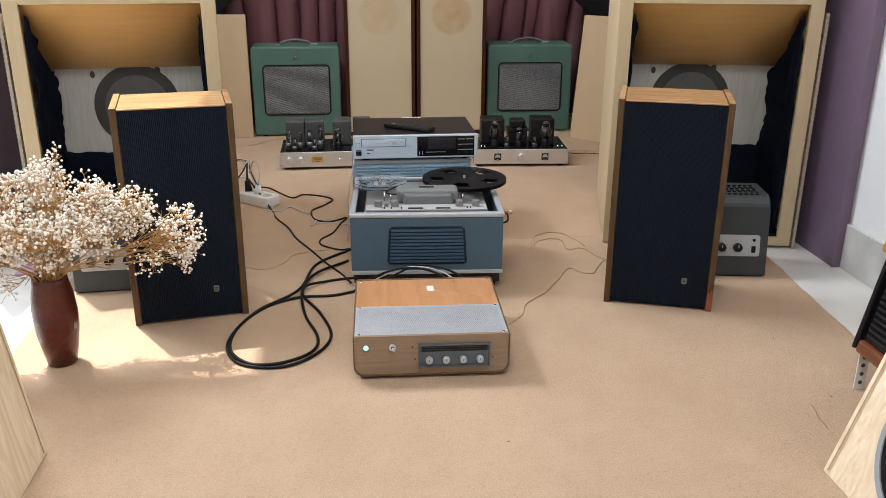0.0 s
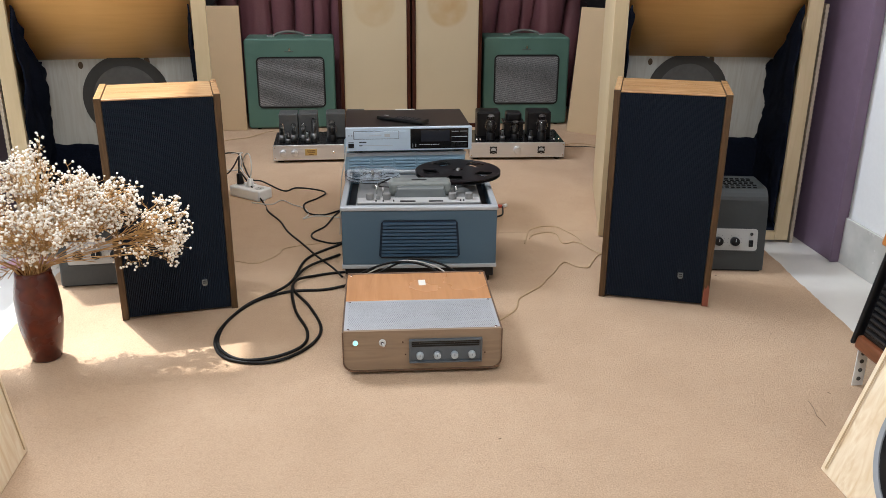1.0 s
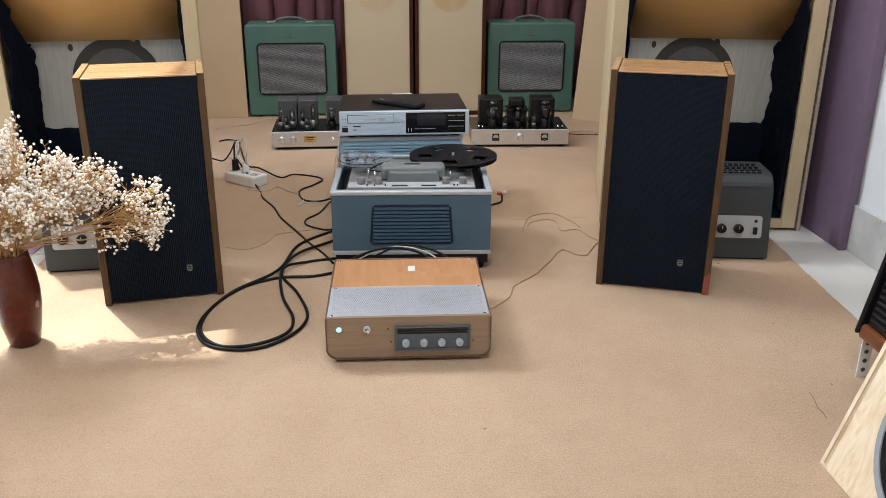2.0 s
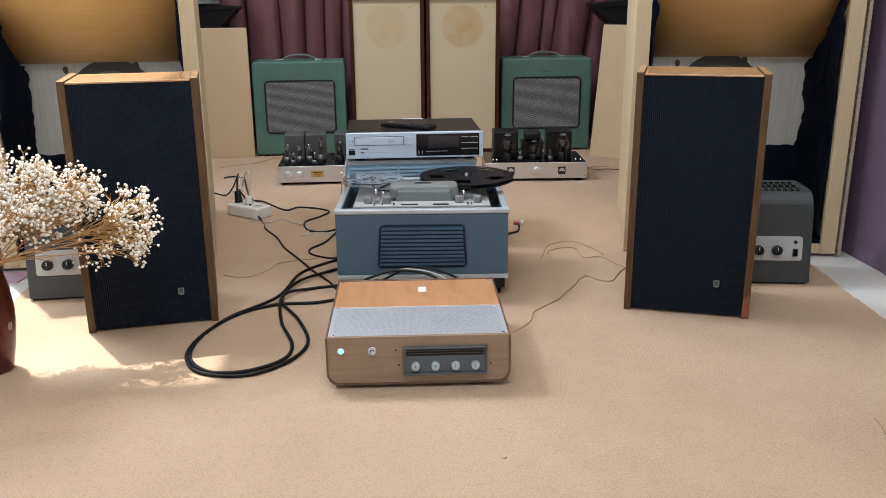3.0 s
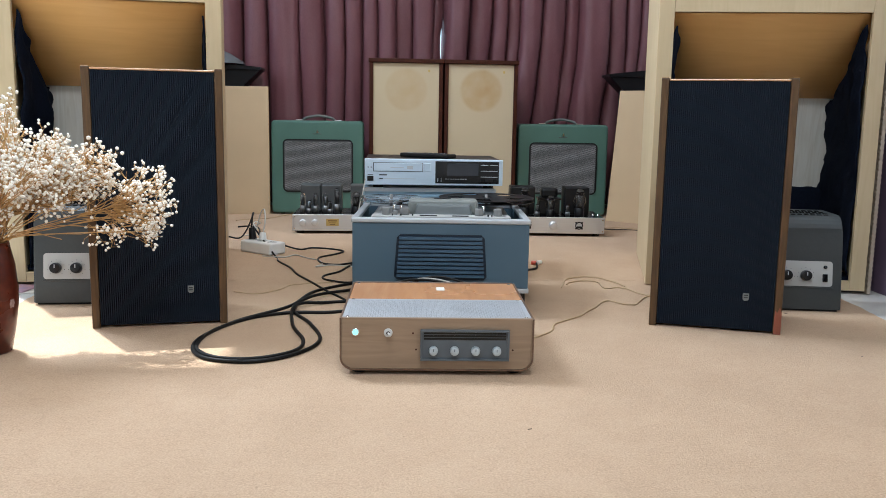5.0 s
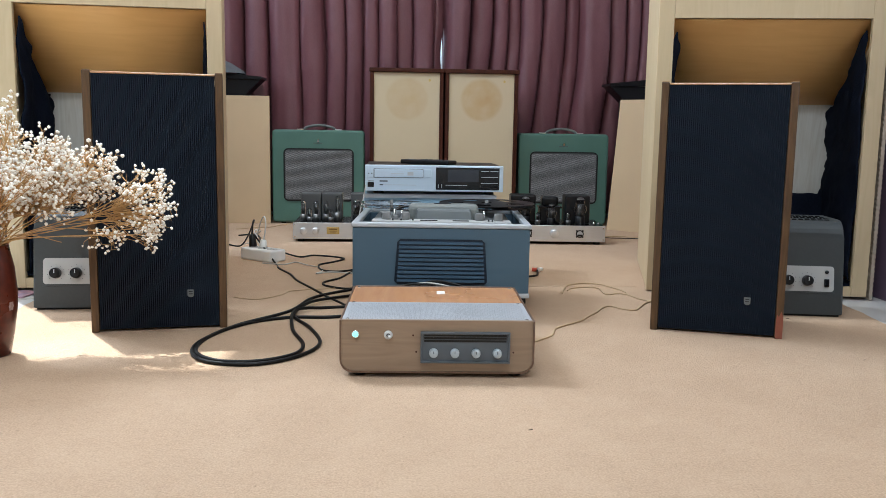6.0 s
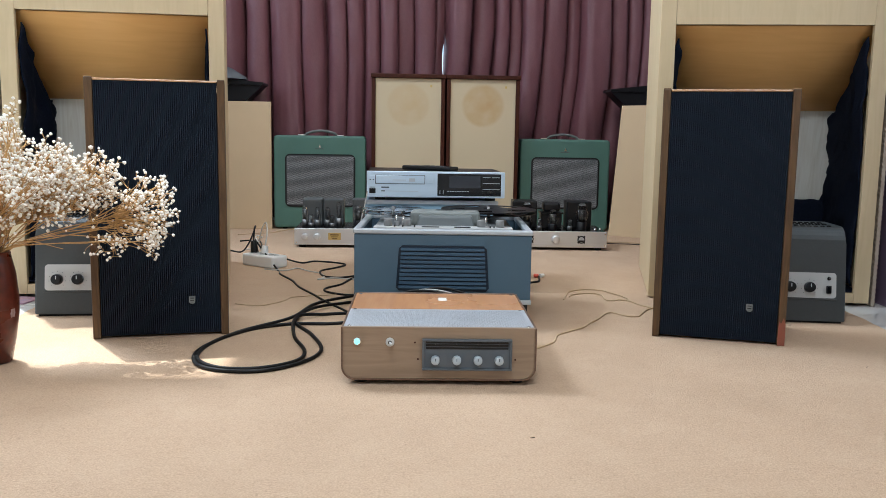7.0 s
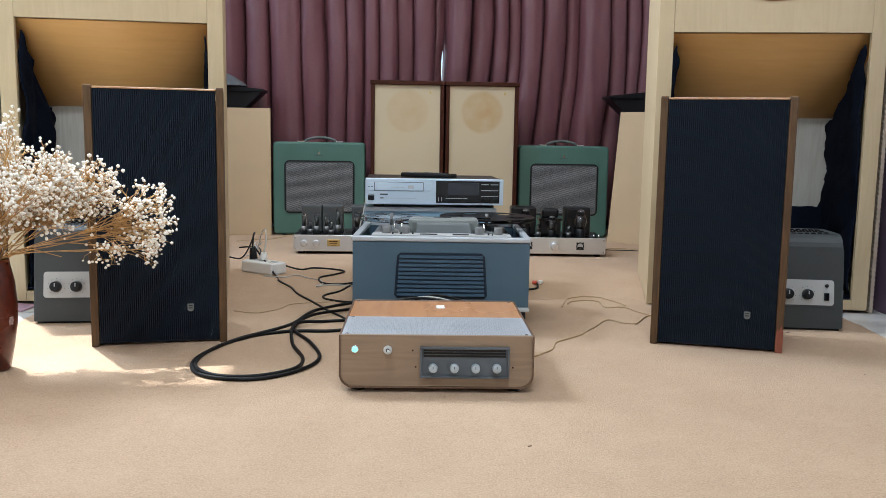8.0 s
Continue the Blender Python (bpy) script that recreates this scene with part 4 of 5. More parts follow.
    s = part("toggle_switch", cyl((sx, 0.0028, 0.083), (sx, -0.003, 0.083), 0.0082, None, 28, bev=0.001), KNOB, p, "cream ring round a toggle switch", True)
    part("well", cyl((sx, -0.003, 0.083), (sx, -0.0036, 0.083), 0.0036, None, 20), BLACK, s)
    part("bat", cyl((sx, -0.003, 0.083), (sx + 0.003, -0.014, 0.081), 0.002, 0.003, 12), KNOB, s, "", True)
    for x, z in ((cx - cw / 2 - 0.008, 0.050), (cx + cw / 2 + 0.007, 0.050), (cx - cw / 2 - 0.014, 0.082)):
        part("screw_hole", cyl((x, 0.0028, z), (x, 0.002, z), 0.0018, None, 12), MAHOGANY, fr)
    for x in (-a + 0.035, a - 0.035):
        for y in (0.03, dp - 0.04):
            part("foot", cyl((x, y, 0), (x, y, z0 + 0.002), 0.013, 0.015, 18), RUBBER, p)
    for k in range(2):
        part("side_terminal", cyl((a, 0.09 + k * 0.016, 0.074), (a + 0.008, 0.09 + k * 0.016, 0.074), 0.004, None, 12), REDWOOD, p)
    return p


preamp(plan_pose((0.211, 1.904), (0.583, 1.892)))


# ---- grey amplifiers behind the speakers ----
def grey_amp(m, label):
    g = thing("grey_amplifier", m, label, "amplifier", "grey amplifiers")
    w, dp, h, lean = 0.30, 0.20, 0.249, 0.045
    # side profile with a rounded top, leaning front
    prof = [(0.0, 0.006), (lean * 0.75, h - 0.045)]
    for k in range(7):
        t = radians(90 * k / 6)
        prof.append((lean * 0.75 + 0.04 * (1 - math.cos(t)), h - 0.045 + 0.045 * math.sin(t)))
    prof += [(dp - 0.01, h), (dp, h - 0.012), (dp, 0.006)]
    bm = bmesh.new()
    va, vb = [[bm.verts.new((x, y, z)) for y, z in prof] for x in (-w / 2, w / 2)]
    n = len(prof)
    bm.faces.new(va), bm.faces.new(vb[::-1])
    for i in range(n):
        bm.faces.new((va[i], vb[i], vb[(i + 1) % n], va[(i + 1) % n]))
    bmesh.ops.recalc_face_normals(bm, faces=bm.faces[:])
    es = [e for e in bm.edges if abs(e.verts[0].co.x - e.verts[1].co.x) < 1e-6]
    bmesh.ops.bevel(bm, geom=es, offset=0.006, segments=2, profile=0.5, affect="EDGES")
    part("case", bm, GREYBOX, g)
    # ventilation holes on the top, in rows
    hb = bmesh.new()
    for i in range(15):
        for k in range(6):
            x, y = -w / 2 + 0.03 + i * 0.0168 + (0.002 if k % 2 else -0.002), 0.068 + k * 0.0175
            z = h - (0.0012 if k == 0 else 0.0)
            box((x - 0.0056, y - 0.0058, z - 0.001), (x + 0.0056, y + 0.0058, z + 0.0008), bm=hb)
    part("vent_holes", hb, DARK_HOLE, g, "rows of square ventilation holes")
    slope = math.degrees(math.atan2(lean * 0.75, h - 0.051))
    fm = pose(0, 0, 0, -slope)
    pl = part("control_plate", prism(rounded(0.25, 0.066, 0.008, 0.0, 0.099), -0.004, 0.002), PANEL_GREY, g, "pale grey control plate", m=fm)
    for x in (-0.094, -0.044, 0.008, 0.057):
        kn = part("knob", cyl((x, -0.0042, 0.094), (x, -0.02, 0.094), 0.0142, 0.0125, 24, bev=0.0015), BLACK, pl, "black knob", True)
        part("pointer", box((x - 0.001, -0.021, 0.094), (x + 0.001, -0.0202, 0.103)), PRINT_PALE, kn)
        for k in range(9):
            t = radians(-45 + k * 33.75)
            part("tick", box((x + 0.0205 * math.cos(t) - 0.0007, -0.0047, 0.094 + 0.0205 * math.sin(t) - 0.0007), (x + 0.0205 * math.cos(t) + 0.0007, -0.0042, 0.094 + 0.0205 * math.sin(t) + 0.0007)), PRINT, pl)
    part("jewel", cyl((0.106, -0.0042, 0.117), (0.106, -0.008, 0.117), 0.0045, None, 16), BLACK_SHEEN, pl, "", True)
    part("rocker_switch", box((0.099, -0.010, 0.078), (0.112, -0.0042, 0.099), 0.002), BLACK_SHEEN, pl)
    part("plate_shadow_lip", box((-0.127, -0.003, 0.060), (0.127, 0.001, 0.064), 0.001), GREYBOX, g, m=fm)
    part("base", box((-w / 2 + 0.008, 0.008, 0.0), (w / 2 - 0.008, dp - 0.008, 0.0058)), RUBBER, g)
    return g


grey_amp(plan_pose((1.188, 2.48), (1.484, 2.434)), "grey enamel guitar-style amplifier with vented top, behind a walnut speaker")
grey_amp(plan_pose((-0.594, 2.50), (-0.295, 2.52)), "grey enamel guitar-style amplifier with vented top, behind the vase")


# ---- tube amplifiers ----
def tube(parent, x, y, z, r, h, base=BLACK, name="tube"):
    t = part(name, lathe([(r * 0.85, 0), (r * 0.85, h * 0.28), (r * 0.8, h * 0.29)], 20, m=pose(x, y, z)), base, parent, "glass radio tube", True)
    part("envelope", lathe([(r * 0.74, h * 0.29), (r * 0.92, h * 0.38), (r * 1.12, h * 0.52), (r * 1.1, h * 0.62), (r * 0.86, h * 0.73), (r * 0.70, h * 0.80), (r * 0.70, h * 0.91), (r * 0.45, h * 0.98), (0, h)], 20, m=pose(x, y, z)), GLASS, t, "", True)
    part("plate", cyl((x, y, z + h * 0.3), (x, y, z + h * 0.72), r * 0.5, None, 12), TUBE_PLATE, t, "", True)
    part("getter", lathe([(r * 0.55, h * 0.9), (r * 0.33, h * 0.955), (0, h * 0.97)], 16, m=pose(x, y, z)), TUBE_SHIELD, t, "", True)
    return t


def small_tube(parent, x, y, z, r, h):
    t = part("small_tube", cyl((x, y, z), (x, y, z + h * 0.34), r, None, 16), TUBE_SHIELD, parent, "", True)
    part("envelope", lathe([(r * 0.85, h * 0.34), (r * 0.85, h * 0.88), (r * 0.5, h * 0.97), (0, h)], 16, m=pose(x, y, z)), GLASS, t, "", True)
    part("plate", cyl((x, y, z + h * 0.35), (x, y, z + h * 0.85), r * 0.55, None, 10), HAMMER, t, "", True)
    return t


def chassis(m, label):
    c = thing("tube_amplifier", m, label, "tube amplifier", "tube amplifiers")
    w, dp, h = 0.43, 0.27, 0.08
    part("front_panel", box((-w / 2, 0.0, 0.012), (w / 2, 0.006, h), 0.0015), ALU, c, "brushed aluminium front")
    part("chassis", box((-w / 2 + 0.001, 0.0062, 0.012), (w / 2 - 0.001, dp, h - 0.001), 0.002), BLACK_SHEEN, c, "glossy black chassis")
    for sx in (-1, 1):
        for y in (0.03, dp - 0.03):
            part("foot", cyl((sx * (w / 2 - 0.03), y, 0), (sx * (w / 2 - 0.03), y, 0.0125), 0.014, None, 18), RUBBER, c)
        for z in (0.022, h - 0.01):
            part("screw", cyl((sx * (w / 2 - 0.008), 0, z), (sx * (w / 2 - 0.008), -0.0015, z), 0.003, None, 10), CHROME, c)
    return c, w, dp, h


c, w, dp, h = chassis(plan_pose((-0.095, 3.862), (0.335, 3.866)), "aluminium-fronted tube amplifier with grey transformer covers and small tubes")
for x0, x1, y0 in ((-0.192, -0.108, 0.13), (-0.104, -0.018, 0.13), (0.020, 0.105, 0.13), (0.115, 0.195, 0.13)):
    part("transformer_cover", box((x0, y0, h), (x1, y0 + 0.1, h + 0.112), 0.004), HAMMER, c, "dark grey hammered transformer cover")
for x, y, r, hh in ((-0.178, 0.075, 0.0125, 0.085), (-0.150, 0.05, 0.011, 0.055), (-0.126, 0.085, 0.0125, 0.082), (-0.083, 0.085, 0.0125, 0.082), (-0.062, 0.05, 0.0115, 0.052), (-0.035, 0.075, 0.0125, 0.105)):
    small_tube(c, x, y, h, r, hh)
tube(c, 0.045, 0.085, h, 0.02, 0.09)
tube(c, 0.13, 0.085, h, 0.02, 0.09)
for x in (-0.172, -0.122):
    part("knob", cyl((x, 0, 0.046), (x, -0.02, 0.046), 0.0145, 0.013, 28, bev=0.002), ALU, c, "silver knob", True)
np_ = part("name_plate", box((-0.076, -0.002, 0.033), (-0.024, -0.0002, 0.062), 0.0006), BRASS, c, "brass name plate")
for k, wd in enumerate((0.036, 0.03, 0.022)):
    part("text_bar", box((-0.05 - wd / 2, -0.0026, 0.052 - k * 0.0075), (-0.05 + wd / 2, -0.0021, 0.0555 - k * 0.0075 - 0.0014 * (k > 0))), MAHOGANY, np_)
part("jack", cyl((0.05, 0, 0.046), (0.05, -0.004, 0.046), 0.006, None, 18), CHROME, c, "", True)

c, w, dp, h = chassis(plan_pose((0.776, 3.848), (1.204, 3.824)), "aluminium-fronted tube amplifier with big black transformers and bottle-shaped tubes")
for x0, x1, hh in ((-0.175, -0.068, 0.118), (0.058, 0.165, 0.118)):
    part("transformer", box((x0, 0.10, h), (x1, 0.2, h + hh), 0.006), BLACK, c, "black square transformer can")
tr = part("transformer", box((-0.048, 0.11, h), (0.040, 0.19, h + 0.07), 0.004), BLACK, c)
part("winding_cap", box((-0.040, 0.115, h + 0.0702), (0.032, 0.185, h + 0.112), 0.012, seg=3), BLACK, tr)
part("lamination", box((-0.053, 0.105, h + 0.062), (0.045, 0.195, h + 0.069)), BLACK_SHEEN, tr)
for x in (-0.115, 0.118):
    tube(c, x, 0.068, h, 0.024, 0.115)
tube(c, -0.003, 0.075, h, 0.021, 0.085)
for x in (-0.062, 0.066):
    small_tube(c, x, 0.055, h, 0.010, 0.05)
for x in (-0.18, -0.165, 0.17, 0.19):
    part("terminal", cyl((x, 0.03, h), (x, 0.03, h + 0.012), 0.004, None, 12), CHROME, c, "", True)
kn = part("knob", cyl((0, 0, 0.046), (0, -0.022, 0.046), 0.018, 0.016, 28, bev=0.002), ALU, c, "large silver knob", True)
for x in (-0.108, 0.108):
    mt = part("meter", cyl((x, 0, 0.046), (x, -0.005, 0.046), 0.0165, None, 28, bev=0.001), BLACK, c, "small round meter", True)
    part("dial", cyl((x, -0.005, 0.046), (x, -0.0058, 0.046), 0.012, None, 24), PANEL_GREY, mt)
    part("dial_foot", box((x - 0.010, -0.0068, 0.036), (x + 0.010, -0.0059, 0.044), 0.001), BLACK, mt)
    for t in (45, 135, 225, 315):
        q = (x + 0.0175 * math.cos(radians(t)), 0.046 + 0.0175 * math.sin(radians(t)))
        part("lug", cyl((q[0], 0, q[1]), (q[0], -0.002, q[1]), 0.004, None, 10), BLACK, mt)


# ---- green cabinets ----
def green_cabinet(m, label):
    g = thing("green_cabinet_amplifier", m, label, "guitar amplifier", "green amplifiers")
    w, dp, h = 0.448, 0.20, 0.458
    a = w / 2
    gx0, gx1, gz0, gz1, r = -0.162, 0.166, 0.117, 0.362, 0.018
    bm = prism(rounded(w, h - 0.006, 0.018, 0, h / 2 + 0.003), 0, dp)
    es = [e for e in bm.edges if abs(e.verts[0].co.y - e.verts[1].co.y) < 1e-6]
    bmesh.ops.bevel(bm, geom=es, offset=0.010, segments=3, profile=0.5, affect="EDGES")
    part("cabinet", bm, GREEN, g)
    cx, cz, gw, gh = (gx0 + gx1) / 2, (gz0 + gz1) / 2, gx1 - gx0, gz1 - gz0
    part("opening_edge", prism(rounded(gw + 0.014, gh + 0.014, r + 0.007, cx, cz), -0.0035, 0.002), BLACK, g, "black edge of the grille opening")
    # woven mesh of raised diamonds
    mb = bmesh.new()
    nx, nz = 56, 46
    for i in range(nx):
        for k in range(nz):
            x = gx0 + gw * (i + (0.75 if k % 2 else 0.25)) / nx
            z = gz0 + gh * (k + 0.5) / nz
            if abs(x - cx) > gw / 2 - 0.004 or abs(z - cz) > gh / 2 - 0.003:
                continue
            dx, dz = gw / nx * 0.44, gh / nz * 0.32
            vs = [mb.verts.new(q) for q in ((x - dx, -0.0042, z - dz * 0.4), (x, -0.0046, z - dz), (x + dx, -0.0042, z + dz * 0.4), (x, -0.0046, z + dz))]
            top = mb.verts.new((x, -0.0066, z))
            for q in range(4):
                mb.faces.new((vs[q], vs[(q + 1) % 4], top))
    bmesh.ops.recalc_face_normals(mb, faces=mb.faces[:])
    part("mesh_backing", prism(rounded(gw, gh, r, cx, cz), -0.0042, -0.0036), mat("mesh_shadow_cloth", (0.09, 0.092, 0.092), 0.9), g)
    part("mesh", mb, mat("silver_grey_mesh", (0.50, 0.50, 0.50), 0.45, 0.3, vary=0.3, scale=50, stain=0.3), g, "silver-grey woven speaker mesh")
    bd = part("badge", prism([(-0.006, 0.400), (0.006, 0.400), (0.0, 0.416)], -0.002, -0.0002), CHROME, g, "small metal emblem")
    part("badge_bar", box((-0.024, -0.002, 0.393), (0.020, -0.0002, 0.396)), HAMMER, bd)
    hd = part("handle", sweep(spline([(-0.085, 0.10, h - 0.004), (-0.06, 0.10, h + 0.014), (0, 0.10, h + 0.024), (0.06, 0.10, h + 0.014), (0.085, 0.10, h - 0.004)], 6), 0.0065, 8), mat("grey_strap", (0.14, 0.15, 0.14), 0.6), g, "grey strap handle", True)
    for x in (-0.095, 0.095):
        part("handle_clip", box((x - 0.018, 0.09, h - 0.003), (x + 0.018, 0.11, h + 0.005), 0.002), CHROME, hd)
    for sx in (-1, 1):
        for y in (0.03, dp - 0.03):
            part("foot", cyl((sx * (a - 0.05), y, 0), (sx * (a - 0.05), y, 0.0065), 0.012, None, 14), RUBBER, g)
    return g


green_cabinet(plan_pose((-0.272, 4.555), (0.178, 4.560)), "green leatherette combo amplifier with silver mesh, by a cream board")
green_cabinet(plan_pose((0.947, 4.575), (1.389, 4.560)), "green leatherette combo amplifier with silver mesh, beside the leaning board")


# ---- cream-fronted tall speakers ----
def cream_speaker(m, label, cloth):
    s = thing("cream_fronted_speaker", m, label, "loudspeaker", "cream speakers")
    w, dp, h = 0.356, 0.17, 0.761
    a = w / 2
    for sx in (-1, 1):
        part("side_panel", box((sx * a, 0, 0), (sx * (a - 0.018), dp, h - 0.02), 0.002), MAHOGANY, s)
    part("top_panel", box((-a - 0.004, -0.006, h - 0.0195), (a + 0.004, dp, h), 0.003), MAHOGANY, s, "dark mahogany top with moulded edge")
    part("bottom_panel", box((-a + 0.0185, 0, 0), (a - 0.0185, dp, 0.02), 0.002), MAHOGANY, s)
    f = part("front_cloth", box((-a + 0.0185, 0.008, 0.0205), (a - 0.0185, 0.02, h - 0.020), 0.002), cloth, s, "cream speaker cloth with brown cone stain")
    part("back_panel", box((-a + 0.0185, dp - 0.015, 0.0205), (a - 0.0185, dp - 0.003, h - 0.02)), MAHOGANY, s)
    part("badge", prism(rounded(0.010, 0.012, 0.004, 0.110, 0.705), 0.0045, 0.0076), BRASS, s, "tiny brass badge")
    return s


cream_speaker(plan_pose((0.205, 4.53), (0.561, 4.53)), "tall mahogany speaker with stained cream cloth front", CREAM)
cream_speaker(plan_pose((0.570, 4.53), (0.926, 4.53)), "tall mahogany speaker with browner stained cream cloth front", CREAM_STAIN)

# cream boards beside the horns
b1 = part("cream_board", box((-0.60, 4.545, 0.0), (-0.280, 4.563, 0.617), 0.002), MDF)
tagged(b1, "plain cream board standing upright behind the horn cabinet", "board", "cream boards")
bm = prism([(0.0, 0.0), (0.42, 0.0), (0.42, 0.622), (0.045, 0.622)], 0, 0.018)
b2 = part("cream_board", bm, MDF, m=pose(1.358, 4.40, 0.0, 0, 0, -42))
tagged(b2, "plain cream board with a slanted edge standing on the carpet", "board", "cream boards")
# black tables behind the horns
for name, x0, x1, lab in (("black_stand", -0.72, -0.325, "black stand with a thin top and grey bag, before the curtain"), ("black_stand", 1.40, 1.70, "black stand with a thin top, before the curtain")):
    st = thing(name, pose((x0 + x1) / 2, 4.70, 0), lab, "stand", "black stands")
    hw = (x1 - x0) / 2
    sgn = 1 if x0 < 0 else -1
    part("top", prism([(-hw, 0.70), (hw, 0.70), (hw, 0.712), (-hw, 0.745)] if sgn > 0 else [(-hw, 0.70), (hw, 0.70), (hw, 0.745), (-hw, 0.712)], -0.08, 0.08), BLACK, st)
    part("body", prism([(-hw, 0.0), (hw - 0.09, 0.0), (hw - 0.09, 0.62), (hw - 0.005, 0.6995), (-hw, 0.6995)] if sgn > 0 else [(-hw + 0.09, 0.0), (hw, 0.0), (hw, 0.6995), (-hw + 0.005, 0.6995), (-hw + 0.09, 0.62)], -0.07, 0.07), BLACK, st)
    if sgn > 0:
        part("bag", lathe([(0.13, 0.0), (0.12, 0.012), (0.06, 0.05), (0.0, 0.075)], 24, m=pose(-0.02, 0, 0.728)), BAG_GREY, st, "crumpled grey bag", True)

# corrugated cardboard sheets against the horns' outer sides
for x, y, t, lab in ((1.694, 2.688, -9, "brown corrugated cardboard sheet on edge beside the horn"), (-0.772, 2.782, 5, "brown corrugated cardboard sheet on edge beside the horn")):
    bm = bmesh.new()
    cols = []
    n = 110
    for k in range(n):
        z = 0.78 * k / n
        cols += [(-0.0055 + 0.0018 * (k % 2), z), (0.0055 - 0.0018 * (k % 2), z)]
    va = [bm.verts.new((x_, 0.0, z)) for x_, z in cols]
    vb = [bm.verts.new((x_, 0.5, z)) for x_, z in cols]
    for k in range(n - 1):
        i = 2 * k
        bm.faces.new((va[i], va[i + 1], va[i + 3], va[i + 2]))
        bm.faces.new((va[i], va[i + 2], vb[i + 2], vb[i]))
        bm.faces.new((va[i + 1], vb[i + 1], vb[i + 3], va[i + 3]))
    bmesh.ops.recalc_face_normals(bm, faces=bm.faces[:])
    cb = part("cardboard_sheet", bm, CARDBOARD, m=pose(x + (0.01 if x > 0 else -0.01), y, -0.004, rz=t))
    tagged(cb, lab, "cardboard", "cardboard sheets")


# ---- vase and dried flowers ----
VX, VY = -0.498, 2.066
vase = thing("vase", pose(VX, VY, 0), "red-brown lacquered vase with pearly patches standing on carpet", "vase")
part("body", lathe([(0.0, 0.0), (0.030, 0.0), (0.034, 0.004), (0.043, 0.05), (0.0505, 0.10), (0.0515, 0.135), (0.048, 0.18), (0.041, 0.215), (0.0395, 0.226), (0.036, 0.227), (0.035, 0.215), (0.040, 0.17), (0.03, 0.02), (0.0, 0.012)], 48), LACQUER, vase, "", True)
for t, z, sz in ((-150, 0.085, 0.010), (-160, 0.155, 0.013), (-18, 0.105, 0.010)):
    bm = bmesh.new()
    rr = lambda z_: np.interp(z_, [0.05, 0.10, 0.135, 0.18], [0.043, 0.0505, 0.0515, 0.048]) + 0.0006
    rnd = random.Random(int(t) + 200)
    pts = []
    for k in range(14):
        q = 2 * math.pi * k / 14
        s = sz * (0.7 + 0.5 * rnd.random())
        zz = z + s * math.sin(q)
        ang = radians(t) + 0.7 * s * math.cos(q) / 0.05
        pts.append(bm.verts.new((rr(zz) * math.cos(ang), rr(zz) * math.sin(ang), zz)))
    mid = bm.verts.new((rr(z) * math.cos(radians(t)), rr(z) * math.sin(radians(t)), z))
    for k in range(14):
        bm.faces.new((mid, pts[k], pts[(k + 1) % 14]))
    part("pearl_patch", bm, PEARL, vase, "pale pearly patch")


